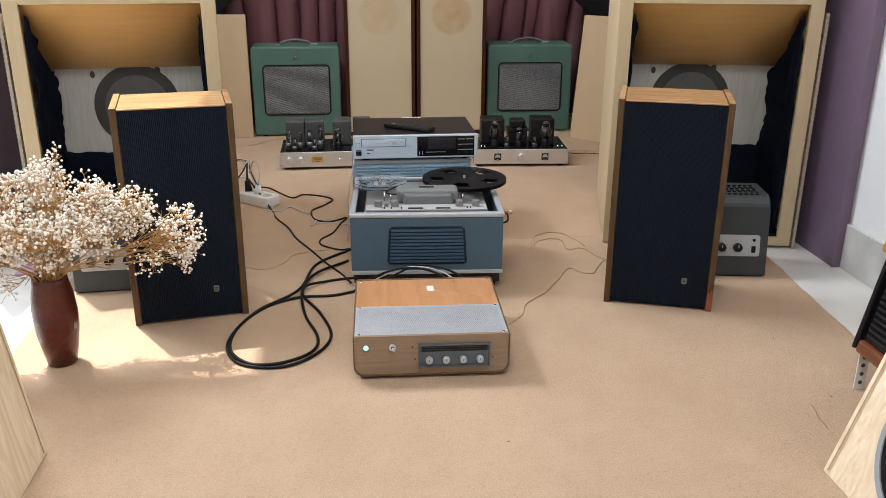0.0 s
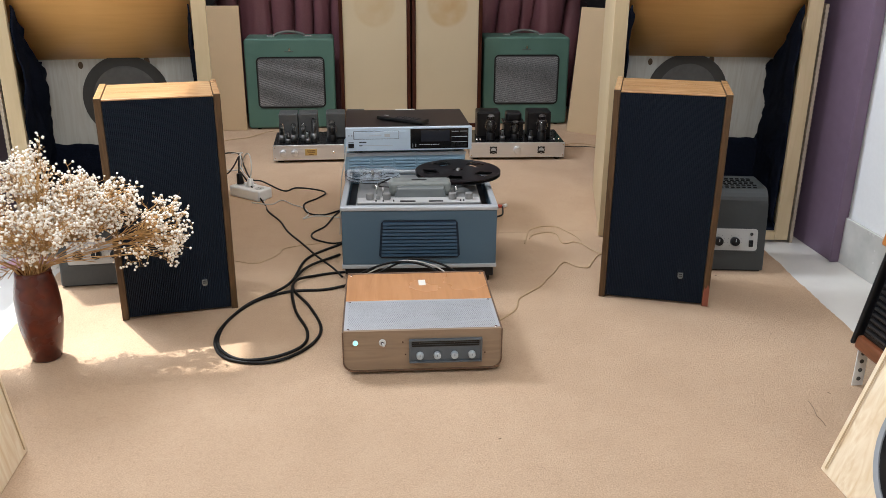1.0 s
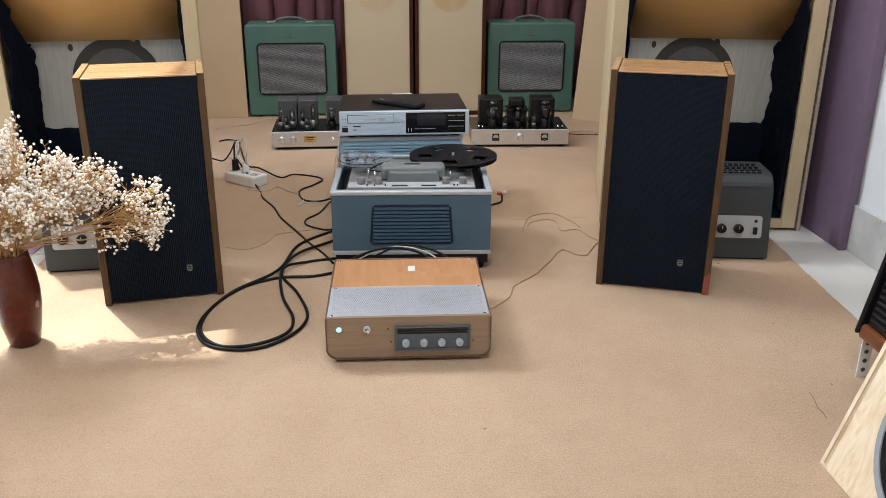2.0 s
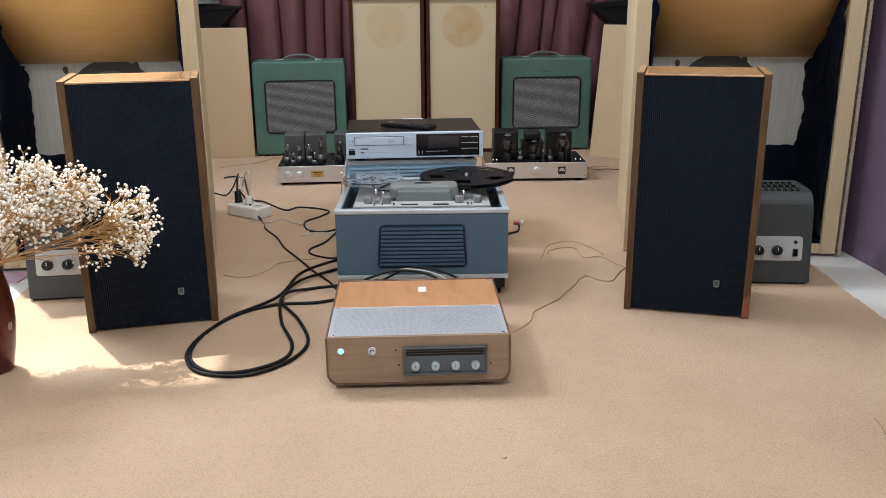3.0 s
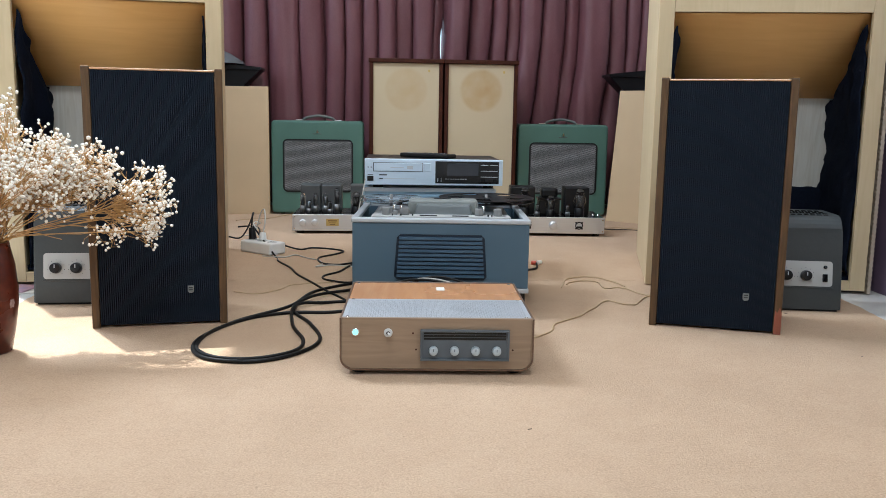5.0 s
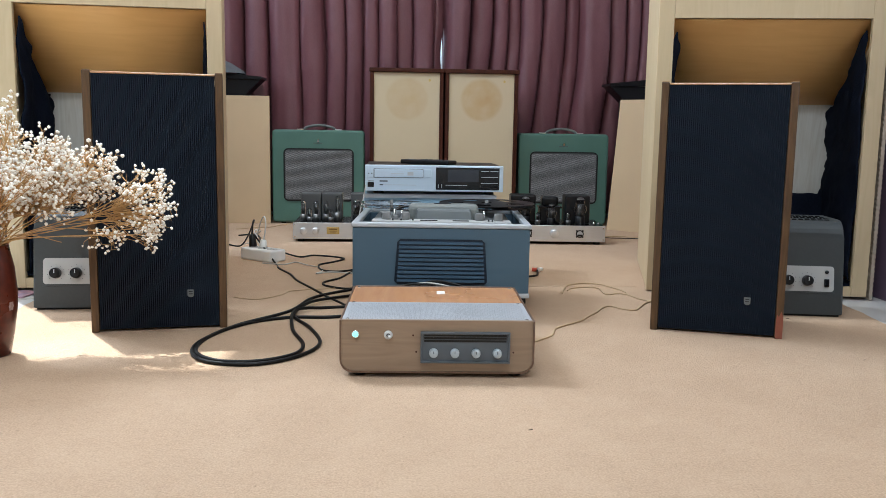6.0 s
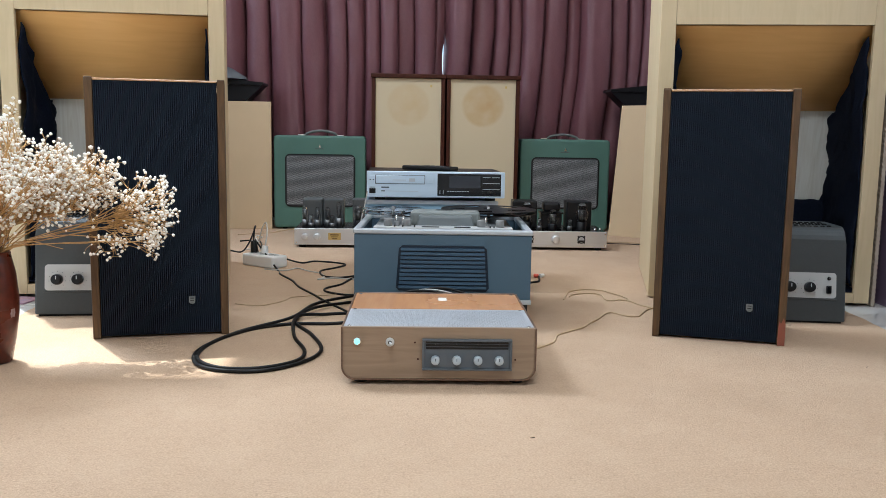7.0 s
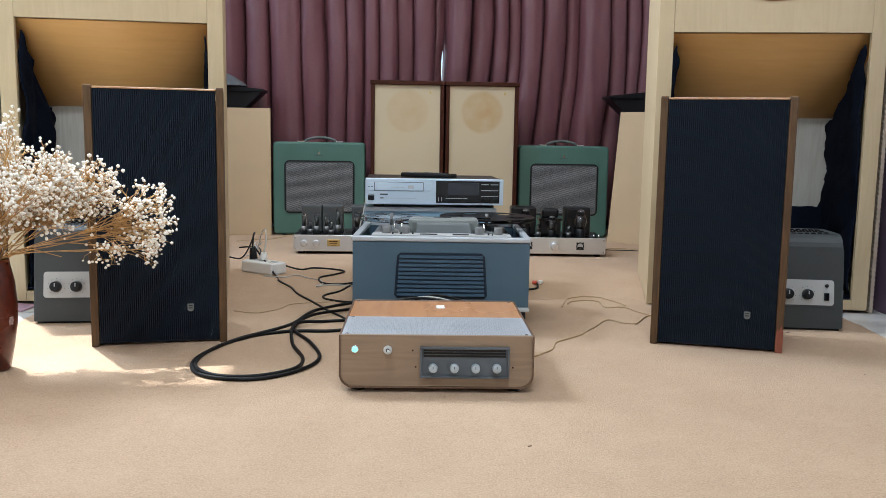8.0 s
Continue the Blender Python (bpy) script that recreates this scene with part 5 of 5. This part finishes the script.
def bouquet():
    """Dried sprays: stems out of the vase that fork into twigs with small round blossoms."""
    rnd = random.Random(11)
    verts, faces = [], []
    bv, bf = [], []
    ico = bmesh.new()
    bmesh.ops.create_icosphere(ico, subdivisions=1, radius=1)
    iv = np.array([v.co[:] for v in ico.verts])
    ifc = [[v.index for v in f.verts] for f in ico.faces]
    ico.free()

    def stick(a, b, r0, r1):
        d = (b - a)
        if d.length < 1e-5:
            return
        s = d.orthogonal().normalized()
        u = d.normalized().cross(s)
        base = len(verts)
        for p, r in ((a, r0), (b, r1)):
            for k in range(3):
                t = 2.094 * k
                verts.append(p + r * (s * math.cos(t) + u * math.sin(t)))
        for k in range(3):
            n = (k + 1) % 3
            faces.append((base + k, base + n, base + 3 + n, base + 3 + k))

    def blossom(p, r):
        base = len(bv)
        sc = np.array([r * rnd.uniform(0.85, 1.15), r * rnd.uniform(0.85, 1.15), r * rnd.uniform(0.75, 1.1)])
        jit = np.array([[rnd.uniform(0.82, 1.18)] for _ in iv])
        for q in iv * sc * jit + np.array(p[:]):
            bv.append(tuple(q))
        bf.extend([[base + i for i in f] for f in ifc])

    def gauss(s):
        return Vector((rnd.gauss(0, s), rnd.gauss(0, s), rnd.gauss(0, s)))

    # heads of the sprays: middle, half sizes, sprigs
    heads = [((0.308, 0.055, 0.302), (0.046, 0.05, 0.080), 85), ((0.238, 0.06, 0.238), (0.050, 0.045, 0.022), 14), ((0.208, 0.05, 0.365), (0.042, 0.045, 0.058), 75),
             ((0.115, 0.05, 0.375), (0.075, 0.07, 0.060), 150), ((0.130, 0.02, 0.318), (0.062, 0.05, 0.030), 55), ((0.030, -0.045, 0.330), (0.085, 0.05, 0.062), 100), ((0.000, -0.135, 0.380), (0.080, 0.05, 0.042), 62), ((0.125, -0.105, 0.368), (0.065, 0.045, 0.036), 46),
             ((0.015, 0.05, 0.435), (0.065, 0.07, 0.046), 85), ((-0.095, 0.02, 0.420), (0.075, 0.07, 0.062), 105), ((-0.095, -0.03, 0.320), (0.070, 0.05, 0.060), 85),
             ((0.048, 0.05, 0.495), (0.018, 0.02, 0.020), 6), ((-0.215, 0.02, 0.385), (0.065, 0.07, 0.075), 75), ((-0.095, -0.03, 0.215), (0.050, 0.03, 0.035), 11)]
    for mid, half, count in heads:
        mid = Vector(mid) - Vector((0.012, 0, 0))
        stems = []
        for _ in range(max(3, count // 13)):
            foot = Vector((rnd.uniform(-0.022, 0.022), rnd.uniform(-0.022, 0.022), 0.16))
            mouth = Vector((max(-0.03, min(0.03, foot.x * 0.6 + mid.x * 0.12)), max(-0.03, min(0.03, foot.y + mid.y * 0.2)), 0.228))
            node = mouth.lerp(mid, rnd.uniform(0.50, 0.86)) + Vector([rnd.gauss(0, 0.38 * h_) for h_ in half])
            bend = mouth.lerp(node, 0.5) + Vector((0, 0, 0.018 - 0.06 * abs(node.x))) + gauss(0.006)
            line = spline([foot, mouth, bend, node], 5)
            for i, (a, b) in enumerate(zip(line, line[1:])):
                stick(a, b, 0.0016 - 0.00004 * i, 0.00155 - 0.00004 * i)
            stems.append((node, line))
        for _ in range(count):
            way = gauss(1.0).normalized()
            far = rnd.uniform(0.35, 1.0) ** 0.6
            tip = mid + Vector([w_ * h_ * far for w_, h_ in zip(way, half)])
            node, line = min(rnd.sample(stems, min(3, len(stems))), key=lambda q: (q[0] - tip).length)
            start = node if rnd.random() < 0.6 else line[-rnd.randint(2, 6)]
            knee = start.lerp(tip, 0.55) + gauss(0.005)
            stick(start, knee, 0.0010, 0.0008)
            stick(knee, tip, 0.0008, 0.0006)
            out = (tip - start).normalized()
            for _f in range(rnd.randint(2, 3)):
                fork = tip + out * rnd.uniform(0.000, 0.012) + gauss(0.008)
                stick(tip, fork, 0.0006, 0.0005)
                for _b in range(rnd.randint(1, 3)):
                    bud = fork + out * 0.003 + gauss(0.0055)
                    stick(fork, bud, 0.0004, 0.0004)
                    blossom(bud, rnd.choice((0.0024, 0.0030, 0.0034, 0.0038, 0.0042)))
            if rnd.random() < 0.35:
                bare = tip + out * rnd.uniform(0.006, 0.016) + gauss(0.007)
                stick(tip, bare, 0.0005, 0.0004)
                stick(bare, bare + out * 0.004 + gauss(0.004), 0.0004, 0.0003)
    f = thing("dried_flowers", pose(VX, VY, 0), "bunch of dried white gypsophila with straw stems in the vase", "dried flowers")
    for name, v, fc, mt in (("stem_tangle", verts, faces, STEM), ("blossom_mass", bv, bf, BLOSSOM)):
        me = bpy.data.meshes.new(name)
        me.from_pydata([tuple(q) for q in v], [], fc)
        me.materials.append(mt)
        ob = new(name, me)
        ob.parent = f
        ob["kind"] = "stuff"
        if name == "blossom_mass":
            for p in me.polygons:
                p.use_smooth = True
    return f


bouquet()


# ---- pine cabinets in the foreground ----
def pine_cabinet(m, label, lean):
    """Leaning pine cabinet: its front faces across the room (local -x)."""
    c = thing("pine_speaker", m, label, "loudspeaker", "pine speakers")
    ln, h, tilt, dp = 0.62, 0.62, lean / 1.6, 0.30
    bm = bmesh.new()
    va = [bm.verts.new((x, 0.0, z)) for x, z in ((0, 0), (dp, 0), (dp, h), (h * tilt * 1.6, h))]
    vb = [bm.verts.new((x, -ln, z)) for x, z in ((0, 0), (dp, 0), (dp, h), (h * tilt * 1.6, h))]
    bm.faces.new(va), bm.faces.new(vb[::-1])
    for i in range(4):
        bm.faces.new((va[i], vb[i], vb[(i + 1) % 4], va[(i + 1) % 4]))
    bmesh.ops.recalc_face_normals(bm, faces=bm.faces[:])
    bmesh.ops.bevel(bm, geom=bm.edges[:], offset=0.003, segments=2, profile=0.5, affect="EDGES")
    part("cabinet", bm, PINE, c)
    ang = math.degrees(math.atan(tilt * 1.6))
    fm = pose(0.165 * tilt * 1.6 , -0.235, 0.165, 0, ang, 0) @ pose(0, 0, 0, 0, 0, -90)
    dr = part("driver", ring(0.134, 0.146, -0.006, 0.0), DULL_GREY, c, "large driver with pale grey rim", False, m=fm)
    part("surround", ring(0.108, 0.1338, -0.003, 0.0), RUBBER, dr)
    for y0, y1 in ((-0.018, -0.015), (-ln + 0.015, -ln + 0.018)):
        part("joint", prism([(-0.0006, 0.012), (0.0006, 0.012), (0.0006 + (h - 0.012) * lean, h - 0.004), (-0.0006 + (h - 0.012) * lean, h - 0.004)], y0, y1), PINE_JOINT, c, "brown joint line of the baffle")
    part("cone", lathe([(0.0, -0.03), (0.03, -0.028), (0.09, 0.0), (0.10, 0.006), (0.111, 0.002)], 40, m=pose(0, 0, 0, 90)), CONE, dr, "", True)
    return c


pine_cabinet(pose(1.130, 1.448, 0), "raw pine speaker with sloping front and dark driver", 0.32)
pine_cabinet(pose(-0.409, 1.662, 0) @ pose(0, -0.62, 0, 0, 0, 180), "raw pine speaker with sloping front beside the vase", 0.14)


# ---- black console beside the wall ----
con = thing("black_console", pose(1.358, 1.770, 0), "black slatted console with varnished wood rails on a metal leg", "console")
def slope_box(z0, z1, off, y0, y1, deep, bev=0.004):
    k = 0.20
    bm = bmesh.new()
    va = [bm.verts.new((x, y0, z)) for x, z in ((off + k * (z0 - 0.1), z0), (deep, z0), (deep, z1), (off + k * (z1 - 0.1), z1))]
    vb = [bm.verts.new((x, y1, z)) for x, z in ((off + k * (z0 - 0.1), z0), (deep, z0), (deep, z1), (off + k * (z1 - 0.1), z1))]
    bm.faces.new(va), bm.faces.new(vb[::-1])
    for i in range(4):
        bm.faces.new((va[i], vb[i], vb[(i + 1) % 4], va[(i + 1) % 4]))
    bmesh.ops.recalc_face_normals(bm, faces=bm.faces[:])
    bmesh.ops.bevel(bm, geom=bm.edges[:], offset=bev, segments=2, profile=0.5, affect="EDGES")
    return bm
part("bottom_rail", slope_box(0.095, 0.125, 0.004, -0.9, -0.012, 0.38, 0.006), REDWOOD, con, "red-brown varnished rail")
part("body", slope_box(0.1255, 0.335, 0.012, -0.9, -0.016, 0.38), BLACK_SHEEN, con)
part("end_cheek", slope_box(0.10, 0.335, 0.0, -0.0118, 0.0, 0.38, 0.005), BLACK, con)
part("top_rail", slope_box(0.3355, 0.46, -0.018, -0.9, 0.0, 0.38, 0.006), ORANGEWOOD, con, "orange varnished upper rail")
for k in range(14):
    z = 0.14 + k * 0.0135
    part("slat", box((0.006 + 0.2 * (z - 0.1), -0.88, z), (0.026 + 0.2 * (z - 0.1), -0.03, z + 0.006), 0.001, seg=1), BLACK, con)
for y in (-0.02, -0.86):
    lg = part("metal_leg", box((0.012, y - 0.003, 0.0), (0.038, y, 0.0948), 0.0006), WHITE, con, "white perforated steel angle")
    for z in (0.018, 0.04, 0.062, 0.082):
        part("leg_hole", cyl((0.025, y - 0.004, z), (0.025, y + 0.001, z), 0.005, None, 14), HAMMER, lg)


# ---- cables and small things ----
def cable(name, pts, r, material, label, wave=0.0):
    ln = spline([(x, y, z) for x, y, z in pts], 8)
    ob = part(name, sweep(ln, r, 8), material, None, "", True)
    return tagged(ob, label, "cable", "cables")


R = 0.0042
cable("cable", [(0.215, 2.80, R), (0.10, 2.665, R), (0.055, 2.44, R + 0.008), (-0.055, 2.315, R), (-0.108, 2.135, R), (-0.07, 2.012, R), (0.035, 1.98, R), (0.118, 2.04, R), (0.155, 2.145, R), (0.122, 2.29, R), (0.066, 2.44, R), (0.10, 2.57, R + 0.006), (0.20, 2.69, R)], R, RUBBER, "thick black cable looped on the carpet")
cable("cable", [(0.235, 2.545, R), (0.139, 2.522, R), (0.070, 2.45, R + 0.009), (0.081, 2.285, R), (0.120, 2.14, R), (0.108, 2.055, R), (0.037, 2.002, R), (-0.042, 1.998, R + 0.004), (-0.098, 2.09, R), (-0.092, 2.22, R), (-0.03, 2.345, R), (0.06, 2.405, R), (0.157, 2.410, R), (0.23, 2.44, R)], R, RUBBER, "thick black cable looped on the carpet")


def lead(name, flat, r, material, label, ends=(None, None)):
    """A lead lying on the carpet, with slight kinks; ends may rise."""
    rnd = random.Random(len(flat) * 7)
    pts = [(x + rnd.uniform(-0.003, 0.003), y + rnd.uniform(-0.006, 0.006), r) for x, y in flat]
    pts = ([ends[0]] if ends[0] else []) + pts + ([ends[1]] if ends[1] else [])
    return cable(name, pts, r, material, label)


lead("cable", [(-0.349, 4.036), (-0.314, 4.054), (-0.259, 4.018), (-0.217, 3.814), (-0.167, 3.602), (-0.117, 3.564), (-0.022, 3.426), (0.025, 3.461), (0.105, 3.422), (0.139, 3.38), (0.108, 3.307), (0.062, 3.232), (0.083, 3.134), (0.135, 3.096), (0.195, 3.151)], 0.0032, RUBBER, "thin black mains cable winding over the carpet")
lead("cable", [(-0.091, 3.267), (-0.062, 3.161), (-0.013, 3.039), (0.023, 2.933), (0.076, 2.815), (0.127, 2.68), (0.181, 2.578), (0.21, 2.50)], 0.0032, RUBBER, "thin black mains cable from the power strip", ((-0.185, 3.42, 0.085), None))
lead("cable", [(0.195, 3.137), (0.175, 3.073), (0.147, 2.969), (0.11, 2.913), (0.108, 2.868), (0.132, 2.821), (0.179, 2.795), (0.215, 2.803)], 0.0032, RUBBER, "thin black mains cable behind the recorder")
lead("wire", [(-0.133, 3.28), (-0.061, 3.25), (-0.02, 3.297), (0.026, 3.242), (0.07, 3.19), (0.083, 3.114), (0.071, 3.063), (0.114, 3.098), (0.21, 3.064)], 0.0022, WHITE_WIRE, "thin whitish wire on the carpet")
lead("wire", [(-0.123, 2.673), (-0.063, 2.643), (-0.014, 2.678), (0.009, 2.726), (0.024, 2.766), (0.077, 2.793), (0.123, 2.80), (0.16, 2.818), (0.205, 2.777)], 0.0014, TAN_WIRE, "thin tan speaker wire on the carpet")
cable("wire", [(-0.30, 4.05, 0.002), (-0.24, 3.95, 0.03), (-0.235, 3.80, 0.055), (-0.215, 3.62, 0.07), (-0.18, 3.46, 0.072)], 0.0022, WHITE_WIRE, "thin whitish wire arching to the power strip")
cable("wire", [(-0.235, 3.85, 0.05), (-0.20, 3.62, 0.03), (-0.13, 3.46, 0.02), (-0.085, 3.36, 0.004), (-0.09, 3.27, 0.003)], 0.0022, WHITE_WIRE, "thin whitish wire beside the power strip")
lead("wire", [(0.808, 2.747), (0.825, 2.813), (0.852, 2.869), (0.883, 2.902), (0.915, 2.911), (0.952, 2.896), (0.972, 2.858), (0.99, 2.809), (1.002, 2.757)], 0.0019, TAN_WIRE, "thin tan speaker wire curling on the carpet")
lead("wire", [(0.83, 2.79), (0.851, 2.828), (0.902, 2.852), (0.934, 2.82), (0.93, 2.747), (0.948, 2.734), (0.974, 2.748), (0.997, 2.724), (1.012, 2.674), (1.04, 2.626)], 0.0019, TAN_WIRE, "thin tan speaker wire curling on the carpet")
lead("wire", [(1.037, 2.635), (1.009, 2.597), (0.979, 2.541), (0.96, 2.519), (0.929, 2.522), (0.905, 2.562), (0.878, 2.546), (0.845, 2.483), (0.812, 2.428), (0.781, 2.388), (0.728, 2.33), (0.699, 2.293), (0.685, 2.244), (0.664, 2.205), (0.62, 2.165)], 0.0019, TAN_WIRE, "thin tan speaker wire to the wooden amplifier")
lead("wire", [(1.21, 4.06), (1.27, 4.10), (1.35, 4.12), (1.44, 4.06)], 0.0018, TAN_WIRE, "thin brown wire behind the tube amplifier")
lead("wire", [(1.21, 4.10), (1.29, 4.06), (1.37, 4.05), (1.45, 4.02)], 0.0018, RUBBER, "thin black wire behind the tube amplifier")
cable("wire", [(-0.40, 4.28, 0.0014), (-0.33, 4.34, 0.0014), (-0.26, 4.37, 0.002), (-0.15, 4.46, 0.012), (-0.05, 4.47, 0.004)], 0.002, TAN_WIRE, "thin brown wire before the green amplifier")
for dx, mt in ((0.0, RUBBER), (0.05, RUBBER), (0.02, WHITE_WIRE)):
    cable("cable", [(0.21 + dx * 0.5, 2.41, 0.01), (0.27 + dx, 2.395, 0.06), (0.36 + dx, 2.385, 0.092 + dx * 0.15), (0.45 + dx, 2.36, 0.085), (0.52 + dx, 2.30, 0.05)], 0.0032 if mt is RUBBER else 0.002, mt, "cable arching behind the wooden amplifier")
cable("cable", [(-0.188, 3.398, 0.083), (-0.189, 3.43, 0.125), (-0.20, 3.52, 0.12), (-0.24, 3.62, 0.05), (-0.28, 3.68, 0.006), (-0.34, 3.74, 0.004)], 0.0032, RUBBER, "black mains lead arching from the power strip")
cable("cable", [(-0.142, 3.366, 0.070), (-0.137, 3.385, 0.118), (-0.15, 3.45, 0.145), (-0.18, 3.56, 0.115), (-0.22, 3.67, 0.03), (-0.28, 3.75, 0.004)], 0.0026, WHITE_WIRE, "whitish mains lead arching from the power strip")
cable("cable", [(0.63, 2.98, 0.004), (0.70, 2.99, 0.004), (0.764, 3.026, 0.004), (0.786, 3.05, 0.004), (0.796, 3.10, 0.005), (0.80, 3.13, 0.006)], 0.0034, RUBBER, "short black lead with plugs behind the recorder")
for k, (p0, p1, mt) in enumerate((((0.785, 3.141, 0.007), (0.800, 3.136, 0.007), mat("red_plastic", (0.55, 0.07, 0.03), 0.4)), ((0.806, 3.138, 0.007), (0.819, 3.150, 0.007), WHITE))):
    pl = part("phono_plug", cyl(p0, p1, 0.007, 0.006, 14, bev=0.0012), mt, None, "", True)
    tagged(pl, ("red" if k == 0 else "white") + " phono plug lying on the carpet", "plug", "phono plugs")
structure("carpet_seam", sweep(spline([(0.60, 2.865, -0.0008), (0.75, 2.861, -0.0006), (0.9, 2.860, -0.0008), (1.06, 2.866, -0.001)], 10), 0.0022, 6), CARPET, "raised seam in the tan carpet", True)
cable("wire", [(0.232, 2.912, 0.30), (0.225, 2.89, 0.26), (0.212, 2.87, 0.20), (0.205, 2.87, 0.1), (0.20, 2.88, 0.004)], 0.0016, WHITE_WIRE, "thin whitish wire hanging beside the disc player")

ps = thing("power_strip", plan_pose((-0.228, 3.385), (-0.108, 3.285)), "white plastic power strip with plugs on carpet", "power strip")
part("body", box((-0.078, 0, 0), (0.078, 0.075, 0.042), 0.007, seg=3), WHITE, ps)
for k in range(3):
    x = -0.05 + 0.05 * k
    so = part("socket", cyl((x, 0.036, 0.0422), (x, 0.036, 0.0432), 0.018, None, 24), KNOB, ps)
    for dx in (-0.006, 0.006):
        part("pin_hole", box((x + dx - 0.0015, 0.032, 0.0433), (x + dx + 0.0015, 0.04, 0.0438)), BLACK, so)
part("plug", cyl((-0.05, 0.036, 0.0438), (-0.056, 0.036, 0.085), 0.015, 0.010, 20, bev=0.002), BLACK, ps, "black mains plug", True)
part("plug", cyl((0.0, 0.036, 0.0438), (0.0, 0.04, 0.072), 0.015, 0.010, 20, bev=0.002), WHITE, ps, "white mains plug", True)
sheet = part("paper_sheet", box((0.41, 3.205, 0.3605), (0.48, 3.215, 0.3615), 0.0006, seg=1), PAPER)
tagged(sheet, "narrow white paper slip on the disc player's lid", "paper")
for k, (x, y, t, col) in enumerate(((-0.735, 2.70, 12, PAPER), (-0.75, 2.715, -8, mat("pink_print_paper", (0.55, 0.30, 0.32), 0.6, stain=0.4, stain_scale=30, tint=(0.2, 0.25, 0.45))))):
    mg = part("magazine", box((-0.07, -0.045, 0), (0.07, 0.045, 0.004), 0.0008, seg=1), col, m=pose(x, y, -0.006 + 0.0045 * k, rz=t))
    tagged(mg, ("white" if k == 0 else "pinkish printed") + " paper magazine lying on the floor tiles", "magazine", "magazines")
# stray bits on the carpet
for x, y, t in ((0.53, 1.61, 20), (1.308, 2.02, 40), (1.33, 2.42, 10), (1.30, 1.72, 120)):
    cr = part("crumb", box((-0.004, -0.0008, 0), (0.004, 0.0008, 0.0012), 0.0004, seg=1), WALNUT, m=pose(x, y, 0.0001, rz=t))
    tagged(cr, "tiny dark crumb lying on the carpet", "crumb", "crumbs")
hair = part("hair", sweep(spline([(1.236, 1.692, 0.0008), (1.231, 1.660, 0.0012), (1.223, 1.632, 0.0008), (1.223, 1.610, 0.0012), (1.220, 1.588, 0.0008)], 6), 0.0006, 5), WALNUT)
tagged(hair, "dark stray hair lying on the carpet", "hair")
